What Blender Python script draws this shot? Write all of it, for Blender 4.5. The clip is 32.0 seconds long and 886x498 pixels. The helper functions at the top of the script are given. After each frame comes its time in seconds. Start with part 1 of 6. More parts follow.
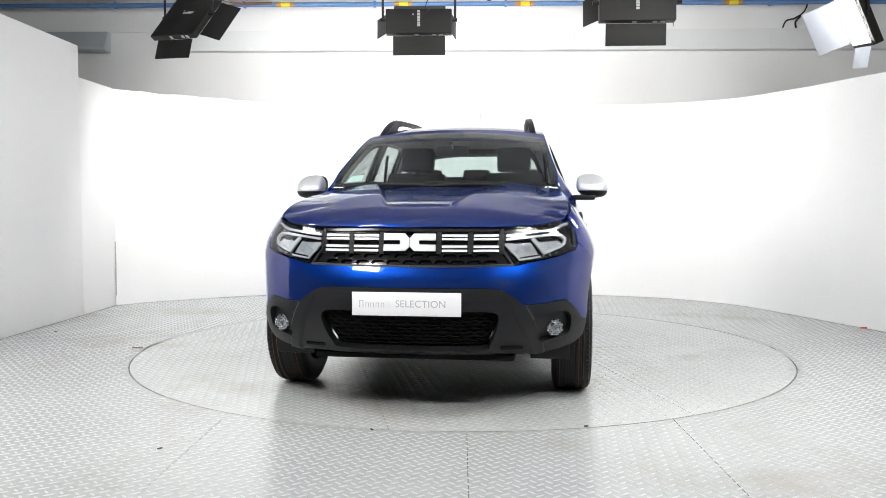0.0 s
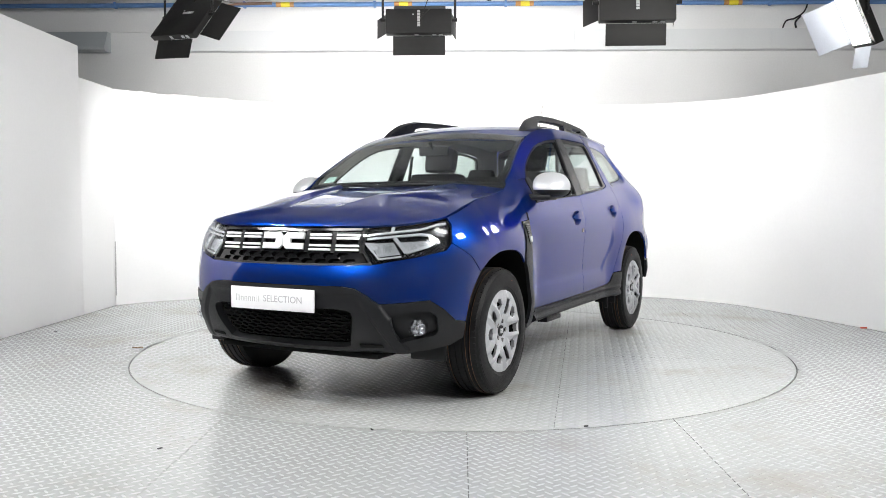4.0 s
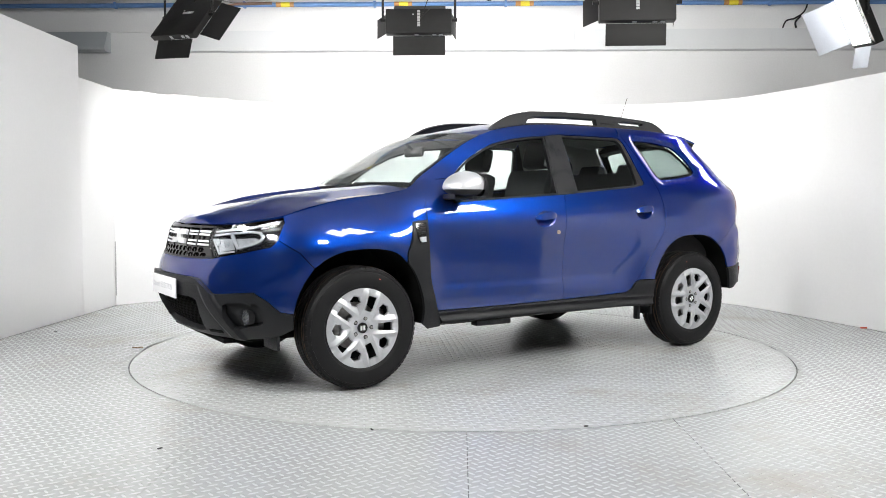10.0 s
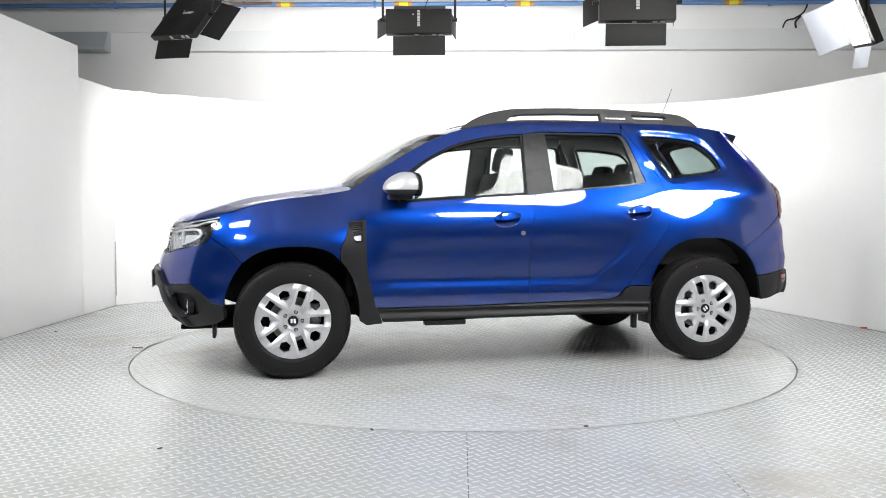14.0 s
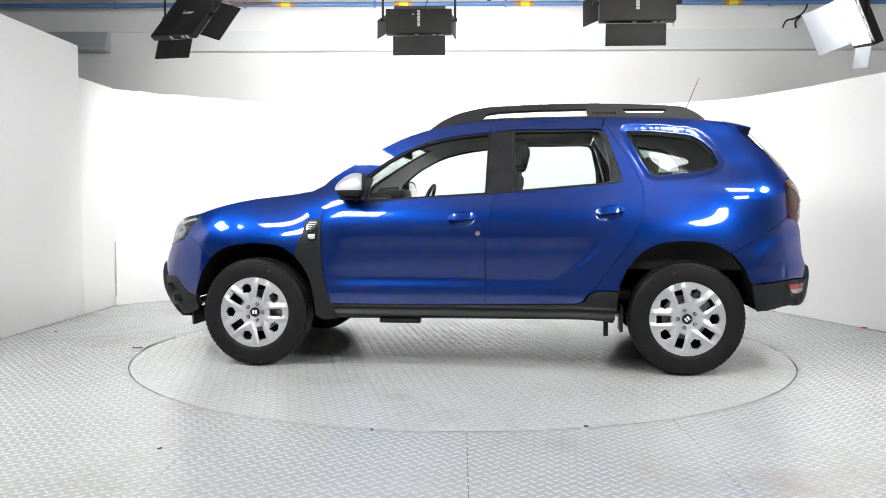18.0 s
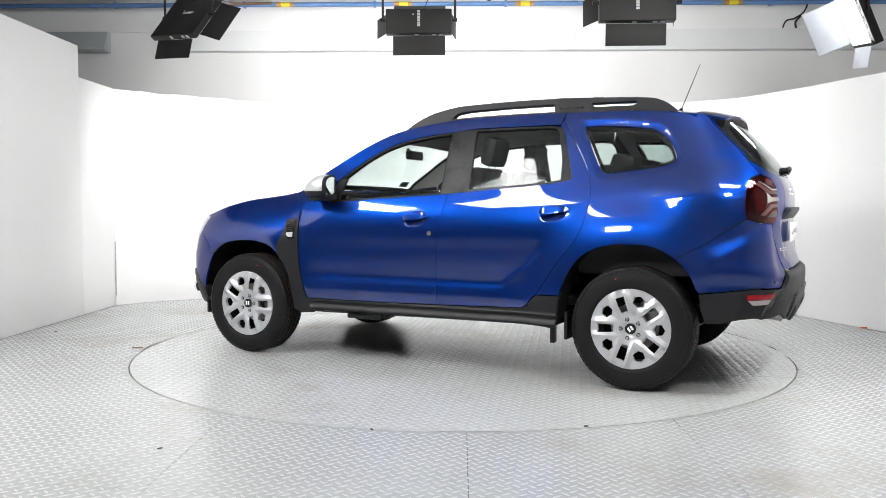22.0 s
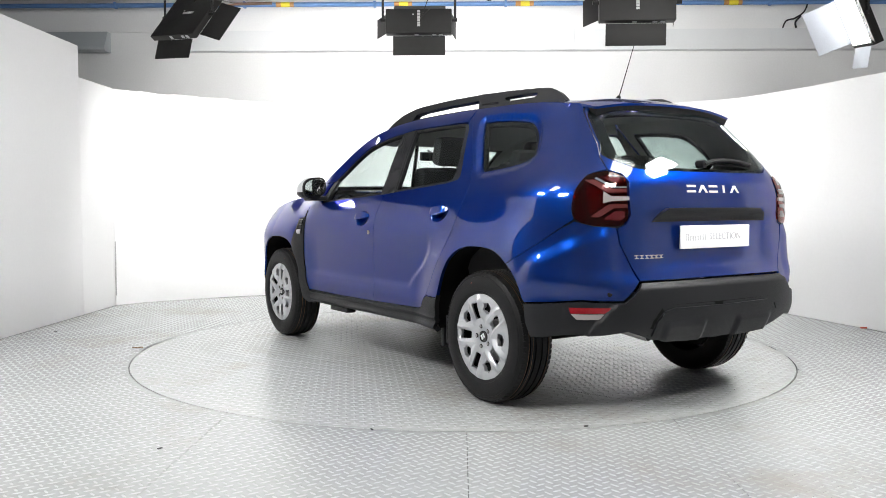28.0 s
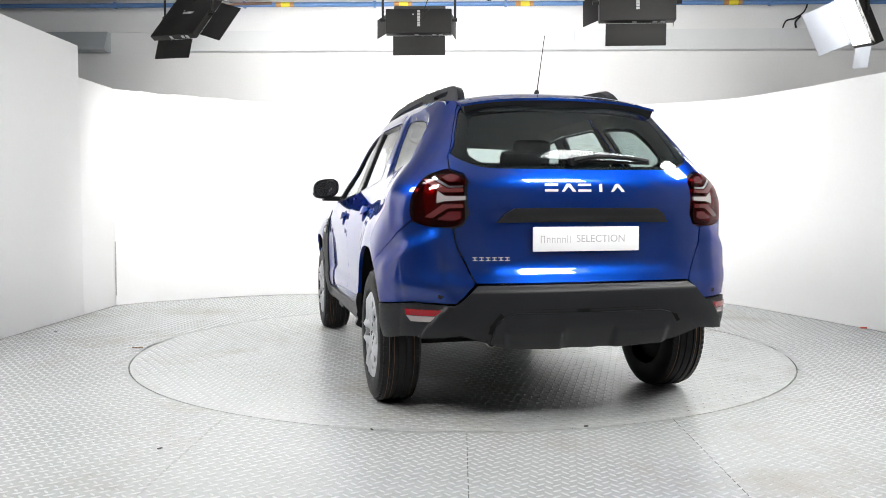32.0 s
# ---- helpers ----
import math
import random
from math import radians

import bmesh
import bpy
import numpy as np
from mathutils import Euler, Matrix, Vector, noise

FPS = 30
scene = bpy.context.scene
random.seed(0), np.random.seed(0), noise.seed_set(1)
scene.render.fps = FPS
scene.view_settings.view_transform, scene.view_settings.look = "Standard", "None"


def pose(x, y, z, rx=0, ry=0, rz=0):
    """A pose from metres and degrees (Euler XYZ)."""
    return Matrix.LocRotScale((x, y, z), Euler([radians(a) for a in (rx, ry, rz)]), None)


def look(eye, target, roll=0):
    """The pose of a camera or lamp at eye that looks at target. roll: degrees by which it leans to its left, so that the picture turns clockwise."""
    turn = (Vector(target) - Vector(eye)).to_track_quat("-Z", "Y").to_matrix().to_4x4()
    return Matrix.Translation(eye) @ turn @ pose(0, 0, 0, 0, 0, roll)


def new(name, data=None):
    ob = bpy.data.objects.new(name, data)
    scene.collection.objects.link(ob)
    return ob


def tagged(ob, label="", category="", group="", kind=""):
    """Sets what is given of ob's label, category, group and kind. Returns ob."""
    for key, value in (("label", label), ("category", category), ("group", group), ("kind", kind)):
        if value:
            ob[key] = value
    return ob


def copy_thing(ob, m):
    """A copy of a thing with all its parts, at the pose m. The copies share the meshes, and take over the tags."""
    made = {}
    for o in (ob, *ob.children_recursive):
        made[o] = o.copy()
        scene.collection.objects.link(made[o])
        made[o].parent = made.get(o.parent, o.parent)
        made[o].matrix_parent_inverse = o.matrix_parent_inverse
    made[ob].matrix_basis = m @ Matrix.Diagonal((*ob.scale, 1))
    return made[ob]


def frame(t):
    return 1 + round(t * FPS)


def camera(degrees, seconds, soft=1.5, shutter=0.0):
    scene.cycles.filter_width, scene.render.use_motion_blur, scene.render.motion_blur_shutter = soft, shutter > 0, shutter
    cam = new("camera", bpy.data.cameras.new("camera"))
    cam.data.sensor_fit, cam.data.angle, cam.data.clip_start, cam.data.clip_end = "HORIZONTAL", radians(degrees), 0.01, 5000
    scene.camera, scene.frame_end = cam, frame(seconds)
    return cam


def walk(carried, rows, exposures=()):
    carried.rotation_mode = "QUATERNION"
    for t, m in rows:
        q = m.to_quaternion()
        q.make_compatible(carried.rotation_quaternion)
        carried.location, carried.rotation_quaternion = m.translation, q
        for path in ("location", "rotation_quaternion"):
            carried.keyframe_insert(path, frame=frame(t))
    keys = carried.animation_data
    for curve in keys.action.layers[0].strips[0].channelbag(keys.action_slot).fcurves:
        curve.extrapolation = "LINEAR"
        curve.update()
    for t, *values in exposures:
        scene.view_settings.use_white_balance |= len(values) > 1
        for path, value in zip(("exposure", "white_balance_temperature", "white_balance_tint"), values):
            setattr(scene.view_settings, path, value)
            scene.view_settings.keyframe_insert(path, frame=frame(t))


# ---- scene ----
# The camera stands still on its tripod.
cam = camera(56.41, 32.0, soft=0.75)
EYE = (0.0, -5.932, 1.026)
VIEW = look(EYE, (-0.0209, -4.9344, 0.9725))
walk(cam, [(0, VIEW), (32, VIEW)])

# ---- light ----
world = bpy.data.worlds.new("studio_dark")
scene.world = world
world.use_nodes = True
world.node_tree.nodes["Background"].inputs[0].default_value = (0.75, 0.85, 1, 1)
world.node_tree.nodes["Background"].inputs[1].default_value = 0.02
WALL_LED, CAR_LED, CEILING_LED = 180.0, 78.0, 17.0
scene.view_settings.exposure = 0.0


# ---- materials ----
def rgb(c):
    return (*c, 1.0)


def mat(name, color, rough=0.5, metal=0.0, vary=0.15, scale=6.0, fine=90.0, bump=0.0, bump_scale=300.0, coat=0.0, coat_rough=0.03, spec=0.5):
    """A principled surface whose colour and gloss vary at two scales."""
    m = bpy.data.materials.new(name)
    m.use_nodes = True
    nt = m.node_tree
    p = nt.nodes["Principled BSDF"]
    p.inputs["Metallic"].default_value = metal
    p.inputs["Coat Weight"].default_value = coat
    p.inputs["Coat Roughness"].default_value = coat_rough
    p.inputs["Specular IOR Level"].default_value = spec
    tc = nt.nodes.new("ShaderNodeTexCoord")
    n1, n2 = nt.nodes.new("ShaderNodeTexNoise"), nt.nodes.new("ShaderNodeTexNoise")
    n1.inputs["Scale"].default_value, n2.inputs["Scale"].default_value = scale, fine
    n1.inputs["Detail"].default_value, n2.inputs["Detail"].default_value = 4, 3
    for n in (n1, n2):
        nt.links.new(tc.outputs["Object"], n.inputs["Vector"])
    add = nt.nodes.new("ShaderNodeMath")
    add.operation = "MULTIPLY_ADD"
    add.inputs[1].default_value = 0.5
    nt.links.new(n2.outputs["Fac"], add.inputs[0])
    half = nt.nodes.new("ShaderNodeMath")
    half.operation = "MULTIPLY"
    half.inputs[1].default_value = 0.5
    nt.links.new(n1.outputs["Fac"], half.inputs[0])
    nt.links.new(half.outputs[0], add.inputs[2])
    ramp = nt.nodes.new("ShaderNodeMapRange")
    ramp.inputs["From Min"].default_value, ramp.inputs["From Max"].default_value = 0.3, 0.7
    ramp.inputs["To Min"].default_value, ramp.inputs["To Max"].default_value = 1 - vary, 1 + vary
    nt.links.new(add.outputs[0], ramp.inputs["Value"])
    mul = nt.nodes.new("ShaderNodeVectorMath")
    mul.operation = "SCALE"
    mul.inputs[0].default_value = color
    nt.links.new(ramp.outputs[0], mul.inputs["Scale"])
    nt.links.new(mul.outputs[0], p.inputs["Base Color"])
    rr = nt.nodes.new("ShaderNodeMapRange")
    rr.inputs["From Min"].default_value, rr.inputs["From Max"].default_value = 0.3, 0.7
    rr.inputs["To Min"].default_value, rr.inputs["To Max"].default_value = rough * (1 - vary * 0.8), min(1, rough * (1 + vary * 0.8))
    nt.links.new(add.outputs[0], rr.inputs["Value"])
    nt.links.new(rr.outputs[0], p.inputs["Roughness"])
    if bump:
        n3, b = nt.nodes.new("ShaderNodeTexNoise"), nt.nodes.new("ShaderNodeBump")
        n3.inputs["Scale"].default_value = bump_scale
        nt.links.new(tc.outputs["Object"], n3.inputs["Vector"])
        nt.links.new(n3.outputs["Fac"], b.inputs["Height"])
        b.inputs["Strength"].default_value, b.inputs["Distance"].default_value = bump, 0.002
        nt.links.new(b.outputs[0], p.inputs["Normal"])
    return m


def glow(name, color, strength):
    m = bpy.data.materials.new(name)
    m.use_nodes = True
    p = m.node_tree.nodes["Principled BSDF"]
    p.inputs["Base Color"].default_value = rgb((0.8, 0.8, 0.8))
    p.inputs["Emission Color"].default_value = rgb(color)
    p.inputs["Emission Strength"].default_value = strength
    return m


def pane(name, tint, ior=1.5, rough=0.0):
    """Thin clear glass: what comes through is tinted, what is mirrored grows towards grazing angles."""
    m = bpy.data.materials.new(name)
    m.use_nodes = True
    nt = m.node_tree
    nt.nodes.remove(nt.nodes["Principled BSDF"])
    t, g, f, w, x = (nt.nodes.new(n) for n in ("ShaderNodeBsdfTransparent", "ShaderNodeBsdfGlossy", "ShaderNodeLayerWeight", "ShaderNodeMath", "ShaderNodeMixShader"))
    t.inputs[0].default_value = rgb(tint)
    g.inputs["Roughness"].default_value = rough
    f.inputs["Blend"].default_value = 0.5
    w.operation = "POWER"
    w.inputs[1].default_value = 4.0
    k = nt.nodes.new("ShaderNodeMath")
    k.operation = "MULTIPLY_ADD"
    k.inputs[1].default_value, k.inputs[2].default_value = 0.8, 0.035
    nt.links.new(f.outputs["Facing"], w.inputs[0])
    nt.links.new(w.outputs[0], k.inputs[0])
    nt.links.new(k.outputs[0], x.inputs[0])
    nt.links.new(t.outputs[0], x.inputs[1])
    nt.links.new(g.outputs[0], x.inputs[2])
    nt.links.new(x.outputs[0], nt.nodes["Material Output"].inputs[0])
    return m


def stain(m, tint, scale, lo, hi):
    """Blotches of dirt over a surface."""
    nt = m.node_tree
    p = nt.nodes["Principled BSDF"]
    old = p.inputs["Base Color"].links[0].from_socket
    tc, n, r, x = nt.nodes.new("ShaderNodeTexCoord"), nt.nodes.new("ShaderNodeTexNoise"), nt.nodes.new("ShaderNodeMapRange"), nt.nodes.new("ShaderNodeMix")
    x.data_type = "RGBA"
    n.inputs["Scale"].default_value, n.inputs["Detail"].default_value, n.inputs["Roughness"].default_value = scale, 8, 0.7
    r.inputs["From Min"].default_value, r.inputs["From Max"].default_value = lo, hi
    nt.links.new(tc.outputs["Object"], n.inputs["Vector"])
    nt.links.new(n.outputs["Fac"], r.inputs["Value"])
    nt.links.new(r.outputs[0], x.inputs[0])
    nt.links.new(old, x.inputs[6])
    x.inputs[7].default_value = (*tint, 1)
    nt.links.new(x.outputs[2], p.inputs["Base Color"])


PAINT = mat("blue_metallic_paint", (0.0010, 0.026, 0.202), 0.33, 0.88, 0.04, 3, 700, coat=1.0, coat_rough=0.0, spec=0.0)
PAINT.node_tree.nodes["Principled BSDF"].inputs["Coat IOR"].default_value = 1.72
PAINT.node_tree.nodes["Principled BSDF"].inputs["Specular Tint"].default_value = (0.01, 0.16, 0.60, 1)
CLAD = mat("black_grained_plastic", (0.010, 0.0105, 0.012), 0.42, 0, 0.12, 9, 350, bump=0.2, bump_scale=900, spec=0.24)
PILLAR = mat("satin_dark_grey_trim", (0.013, 0.0135, 0.015), 0.28, 0, 0.1, 9, 350, bump=0.1, bump_scale=900, spec=0.30)
GLOSS_BLACK = mat("gloss_black_plastic", (0.008, 0.008, 0.009), 0.12, 0, 0.1)
MATT_BLACK = mat("matt_black_plastic", (0.007, 0.007, 0.008), 0.5, 0, 0.15, spec=0.16)
DEEP_BLACK = mat("dark_liner", (0.006, 0.006, 0.006), 0.85, 0, 0.2, spec=0.12)
RUBBER = mat("tyre_rubber", (0.0085, 0.0085, 0.009), 0.50, 0, 0.25, 12, 160, bump=0.2, bump_scale=500, spec=0.17)
SILVER = mat("silver_wheel_paint", (0.44, 0.45, 0.47), 0.32, 0.5, 0.06, 12, 300)
MIRROR_SILVER = mat("silver_grey_plastic", (0.50, 0.51, 0.53), 0.35, 0.45, 0.06, 12, 300)
CHROME = mat("chrome", (0.85, 0.85, 0.87), 0.08, 1, 0.04)
STEEL = mat("dull_steel", (0.30, 0.29, 0.28), 0.4, 0.9, 0.3, 30)
PLATE_WHITE = mat("white_plate_plastic", (0.80, 0.80, 0.82), 0.25, 0, 0.02)
LETTER_GREY = mat("grey_letter_print", (0.40, 0.40, 0.42), 0.4)
BADGE_WHITE = mat("satin_white_badge", (0.68, 0.69, 0.70), 0.3, 0.1, 0.03)
TRIM_GREY = mat("dark_interior_fabric", (0.028, 0.028, 0.030), 0.9, 0, 0.2, 10, 250, bump=0.3)
HEADLINER = mat("pale_headliner_fabric", (0.42, 0.41, 0.385), 0.95, 0, 0.08, 8, 250)
GLASS = pane("clear_car_glass", (0.90, 0.93, 0.92))
REAR_GLASS = pane("tinted_car_glass", (0.72, 0.77, 0.76))
LAMP_GLASS = pane("clear_lamp_lens", (0.93, 0.94, 0.95))
RED_GLASS = pane("red_lamp_lens", (0.52, 0.07, 0.06))
LAMP_BOWL = mat("bright_faceted_reflector", (0.60, 0.61, 0.63), 0.14, 0.5, 0.3, 40, 90, bump=1.0, bump_scale=45)
RED_PLASTIC = mat("red_lamp_plastic", (0.20, 0.006, 0.010), 0.2, 0, 0.1, coat=0.6)
SMOKE = mat("smoky_red_lamp_arm", (0.11, 0.022, 0.022), 0.15, 0.3, 0.1, coat=0.8)
DARK_RED = mat("dark_red_lamp_body", (0.070, 0.007, 0.009), 0.15, 0, 0.15, coat=0.8)
MIRROR = mat("mirror_glass", (0.9, 0.9, 0.9), 0.02, 1, 0.0)
WALL_WHITE = mat("white_painted_board", (0.78, 0.78, 0.78), 0.7, 0, 0.02, 1.5, 40, bump=0.05, bump_scale=60)
PLASTER = mat("white_painted_plaster", (0.74, 0.74, 0.74), 0.75, 0, 0.04, 1.2, 50, bump=0.15, bump_scale=40)
TRUNKING = mat("pale_trunking_plastic", (0.66, 0.67, 0.68), 0.45, 0, 0.03, 3)
CONCRETE = mat("grey_concrete_soffit", (0.42, 0.42, 0.43), 0.9, 0, 0.2, 2, 30)
PIPE_BLUE = mat("blue_painted_pipe", (0.11, 0.22, 0.46), 0.45, 0, 0.15)
PIPE_GREY = mat("grey_galvanised_conduit", (0.45, 0.46, 0.47), 0.4, 0.6, 0.15)
LINE_BROWN = mat("faded_brown_marking", (0.11, 0.055, 0.022), 0.7)
YELLOW = mat("yellow_tape", (0.72, 0.62, 0.03), 0.5)
ORANGE = mat("orange_brown_tape", (0.42, 0.20, 0.06), 0.5)
LED_BLACK = mat("black_powder_coated_metal", (0.017, 0.0165, 0.016), 0.5, 0, 0.15, 20, 200, bump=0.1, spec=0.25)
LED_SILVER = mat("brushed_inner_metal", (0.52, 0.55, 0.60), 0.45, 0.4, 0.06)
BAR_GREY = mat("pale_print", (0.45, 0.45, 0.45), 0.5)
PLATE_GREY = mat("worn_grey_tread_plate", (0.355, 0.365, 0.366), 0.23, 0.0, 0.13, 1.1, 26, bump=0.05, bump_scale=120, spec=0.9)
stain(PLATE_GREY, (0.27, 0.235, 0.20), 0.9, 0.52, 0.78)
FLOOR_GREY = mat("scuffed_grey_floor_plate", (0.305, 0.314, 0.317), 0.25, 0.0, 0.12, 1.1, 26, bump=0.05, bump_scale=120, spec=0.85)
stain(FLOOR_GREY, (0.25, 0.22, 0.19), 0.9, 0.54, 0.82)
# worn tread; its paler colour also stands for light caught by the edges
TREAD = mat("worn_tread_lit_edges", (0.62, 0.635, 0.64), 0.20, 0.4, 0.06, 1.3, 30, spec=0.7)
stain(TREAD, (0.40, 0.36, 0.32), 0.9, 0.52, 0.78)
PIT = mat("dark_pit", (0.02, 0.02, 0.02), 0.9)
LEAF = mat("dry_debris", (0.16, 0.10, 0.06), 0.8)
RED_BIT = mat("red_plastic_scrap", (0.5, 0.08, 0.05), 0.5)
WALL_LIGHT = glow("wall_led_diffuser", (1.0, 0.99, 0.97), WALL_LED)
CAR_LIGHT = glow("car_led_diffuser", (1.0, 0.99, 0.97), CAR_LED)
SIDE_LIGHT = glow("side_led_diffuser", (1.0, 0.99, 0.97), 84.0)
RIM_LIGHT = glow("cross_led_diffuser", (1.0, 0.99, 0.97), 22.0)
CEIL_LIGHT = glow("ceiling_led_diffuser", (1.0, 0.99, 0.98), CEILING_LED)
DRL_LIGHT = mat("pale_light_guide", (0.62, 0.63, 0.65), 0.2, 0.4, 0.08, 60, 200)
TAIL_LIGHT = mat("pale_lamp_light_guide", (0.34, 0.30, 0.30), 0.2, 0.3, 0.03)


# ---- mesh helpers ----
def mesh_of(name, verts, faces, mats, parent=None, label="", index=None, smooth=30.0):
    me = bpy.data.meshes.new(name)
    me.from_pydata([tuple(map(float, v)) for v in verts], [], [tuple(map(int, f)) for f in faces])
    for m in mats if isinstance(mats, (list, tuple)) else [mats]:
        me.materials.append(m)
    if index is not None:
        me.polygons.foreach_set("material_index", np.asarray(index, dtype=np.int32))
    if smooth:
        me.polygons.foreach_set("use_smooth", np.ones(len(faces), dtype=bool))
        me.set_sharp_from_angle(angle=radians(smooth))
    me.update()
    ob = new(name, me)
    ob.parent = parent
    return tagged(ob, label) if label else ob


def part(name, bm, material, parent=None, label="", smooth=30.0):
    """Link a bmesh as one mesh object under a thing or a part."""
    me = bpy.data.meshes.new(name)
    bmesh.ops.recalc_face_normals(bm, faces=bm.faces)
    bm.to_mesh(me)
    bm.free()
    me.materials.append(material)
    if smooth:
        me.polygons.foreach_set("use_smooth", np.ones(len(me.polygons), dtype=bool))
        me.set_sharp_from_angle(angle=radians(smooth))
    ob = new(name, me)
    ob.parent = parent
    return tagged(ob, label) if label else ob


def box(size, at=(0, 0, 0), bevel=0.004, turn=None, bm=None):
    """A box with rounded edges, centred at a place."""
    b = bmesh.new()
    bmesh.ops.create_cube(b, size=1)
    bmesh.ops.scale(b, vec=size, verts=b.verts)
    if bevel:
        bmesh.ops.bevel(b, geom=b.edges[:], offset=min(bevel, 0.45 * min(size)), segments=2, affect="EDGES", profile=0.6)
    m = Matrix.Translation(at) @ (turn.to_4x4() if turn is not None else Matrix())
    bmesh.ops.transform(b, matrix=m, verts=b.verts)
    return merged(bm, b)


def merged(bm, extra):
    if bm is None:
        return extra
    tmp = bpy.data.meshes.new("tmp")
    extra.to_mesh(tmp)
    extra.free()
    bm.from_mesh(tmp)
    bpy.data.meshes.remove(tmp)
    return bm


def rod(a, b, r, n=12, bm=None, r2=None):
    """A round bar between two places."""
    a, b = Vector(a), Vector(b)
    x = bmesh.new()
    bmesh.ops.create_cone(x, cap_ends=True, segments=n, radius1=r, radius2=r if r2 is None else r2, depth=(b - a).length)
    q = (b - a).to_track_quat("Z", "Y").to_matrix().to_4x4()
    bmesh.ops.transform(x, matrix=Matrix.Translation((a + b) / 2) @ q, verts=x.verts)
    return merged(bm, x)


def tube(points, r, n=8, bm=None):
    """A bent round cable or pipe along points."""
    pts = [Vector(p) for p in points]
    x = bmesh.new()
    rings = []
    for i, p in enumerate(pts):
        d = (pts[min(i + 1, len(pts) - 1)] - pts[max(i - 1, 0)]).normalized()
        s = d.orthogonal().normalized() if i == 0 else (side - d * side.dot(d)).normalized()
        side = s
        t = d.cross(s)
        rings.append([x.verts.new(p + (s * math.cos(k * math.tau / n) + t * math.sin(k * math.tau / n)) * r) for k in range(n)])
    for u, v in zip(rings, rings[1:]):
        for k in range(n):
            x.faces.new((u[k], u[(k + 1) % n], v[(k + 1) % n], v[k]))
    x.faces.new(rings[0][::-1])
    x.faces.new(rings[-1])
    return merged(bm, x)


def run(points, n=6, closed=False):
    """A smooth curve through a few points."""
    p = np.asarray(points, float)
    k = len(p)
    if k < 3:
        return p
    out = []
    for i in range(k if closed else k - 1):
        a, b = p[i], p[(i + 1) % k]
        p0 = p[i - 1] if (i or closed) else 2 * a - b
        p3 = p[(i + 2) % k] if (i + 2 < k or closed) else 2 * b - a
        t = np.linspace(0, 1, n, endpoint=False)[:, None]
        out.append(0.5 * (2 * a + (b - p0) * t + (2 * p0 - 5 * a + 4 * b - p3) * t ** 2 + (3 * a - p0 - 3 * b + p3) * t ** 3))
    if not closed:
        out.append(p[-1:])
    return np.vstack(out)


def curve(xs, ys):
    """A smooth function through points that does not overshoot."""
    xs, ys = np.asarray(xs, float), np.asarray(ys, float)
    h, d = np.diff(xs), np.diff(ys) / np.diff(xs)
    m = np.zeros(len(xs))
    m[0], m[-1] = d[0], d[-1]
    for i in range(1, len(xs) - 1):
        if d[i - 1] * d[i] > 0:
            w1, w2 = 2 * h[i] + h[i - 1], h[i] + 2 * h[i - 1]
            m[i] = (w1 + w2) / (w1 / d[i - 1] + w2 / d[i])

    def f(x):
        x = np.clip(np.asarray(x, float), xs[0], xs[-1])
        i = np.clip(np.searchsorted(xs, x, side="right") - 1, 0, len(xs) - 2)
        t = (x - xs[i]) / h[i]
        return ((1 + 2 * t) * (1 - t) ** 2 * ys[i] + t * (1 - t) ** 2 * h[i] * m[i]
                + t * t * (3 - 2 * t) * ys[i + 1] + t * t * (t - 1) * h[i] * m[i + 1])
    return f


def eased(f, lo, hi, s):
    """The same function with its corners eased over a length s."""
    x = np.linspace(lo - 4 * s, hi + 4 * s, 6000)
    k = np.exp(-0.5 * (np.arange(-1000, 1001) * (x[1] - x[0]) / s) ** 2)
    k /= k.sum()
    y = f(x)
    y = y + (x < lo) * (f(lo + 0.001) - f(lo)) / 0.001 * (x - lo) + (x > hi) * (f(hi) - f(hi - 0.001)) / 0.001 * (x - hi)
    pad = np.concatenate([y[0] + (y[1] - y[0]) * np.arange(-1000, 0), y, y[-1] + (y[-1] - y[-2]) * np.arange(1, 1001)])
    g = np.convolve(pad, k, "valid")
    return lambda v: np.interp(np.asarray(v, float), x, g)


def step(a, b, x):
    t = np.clip((np.asarray(x, float) - a) / (b - a), 0, 1)
    return t * t * (3 - 2 * t)


def within(poly, pts):
    x, y = pts[:, 0], pts[:, 1]
    r = np.zeros(len(pts), bool)
    a, b = poly, np.roll(poly, -1, 0)
    for (x0, y0), (x1, y1) in zip(a, b):
        if y0 == y1:
            continue
        r ^= ((y0 > y) != (y1 > y)) & (x < (x1 - x0) * (y - y0) / (y1 - y0) + x0)
    return r


def tidy(poly, gap):
    """A closed outline with even spacing, drawn in by a small gap."""
    p = np.asarray(poly, float)
    keep = np.linalg.norm(p - np.roll(p, 1, 0), axis=1) > 1e-4
    p = p[keep]
    if gap:
        e = np.roll(p, -1, 0) - p
        area = 0.5 * np.sum(p[:, 0] * np.roll(p[:, 1], -1) - np.roll(p[:, 0], -1) * p[:, 1])
        n = np.stack([-e[:, 1], e[:, 0]], 1) / np.linalg.norm(e, axis=1)[:, None] * (1 if area > 0 else -1)
        v = n + np.roll(n, 1, 0)
        v /= np.maximum(np.sum(v * n, 1), 0.5)[:, None]
        p = p + v * gap
    return p


def dense(p, h):
    out = []
    for a, b in zip(p, np.roll(p, -1, 0)):
        k = max(1, int(np.linalg.norm(b - a) / h))
        out.append(a + (b - a) * np.linspace(0, 1, k, endpoint=False)[:, None])
    return np.vstack(out)


from mathutils.geometry import delaunay_2d_cdt


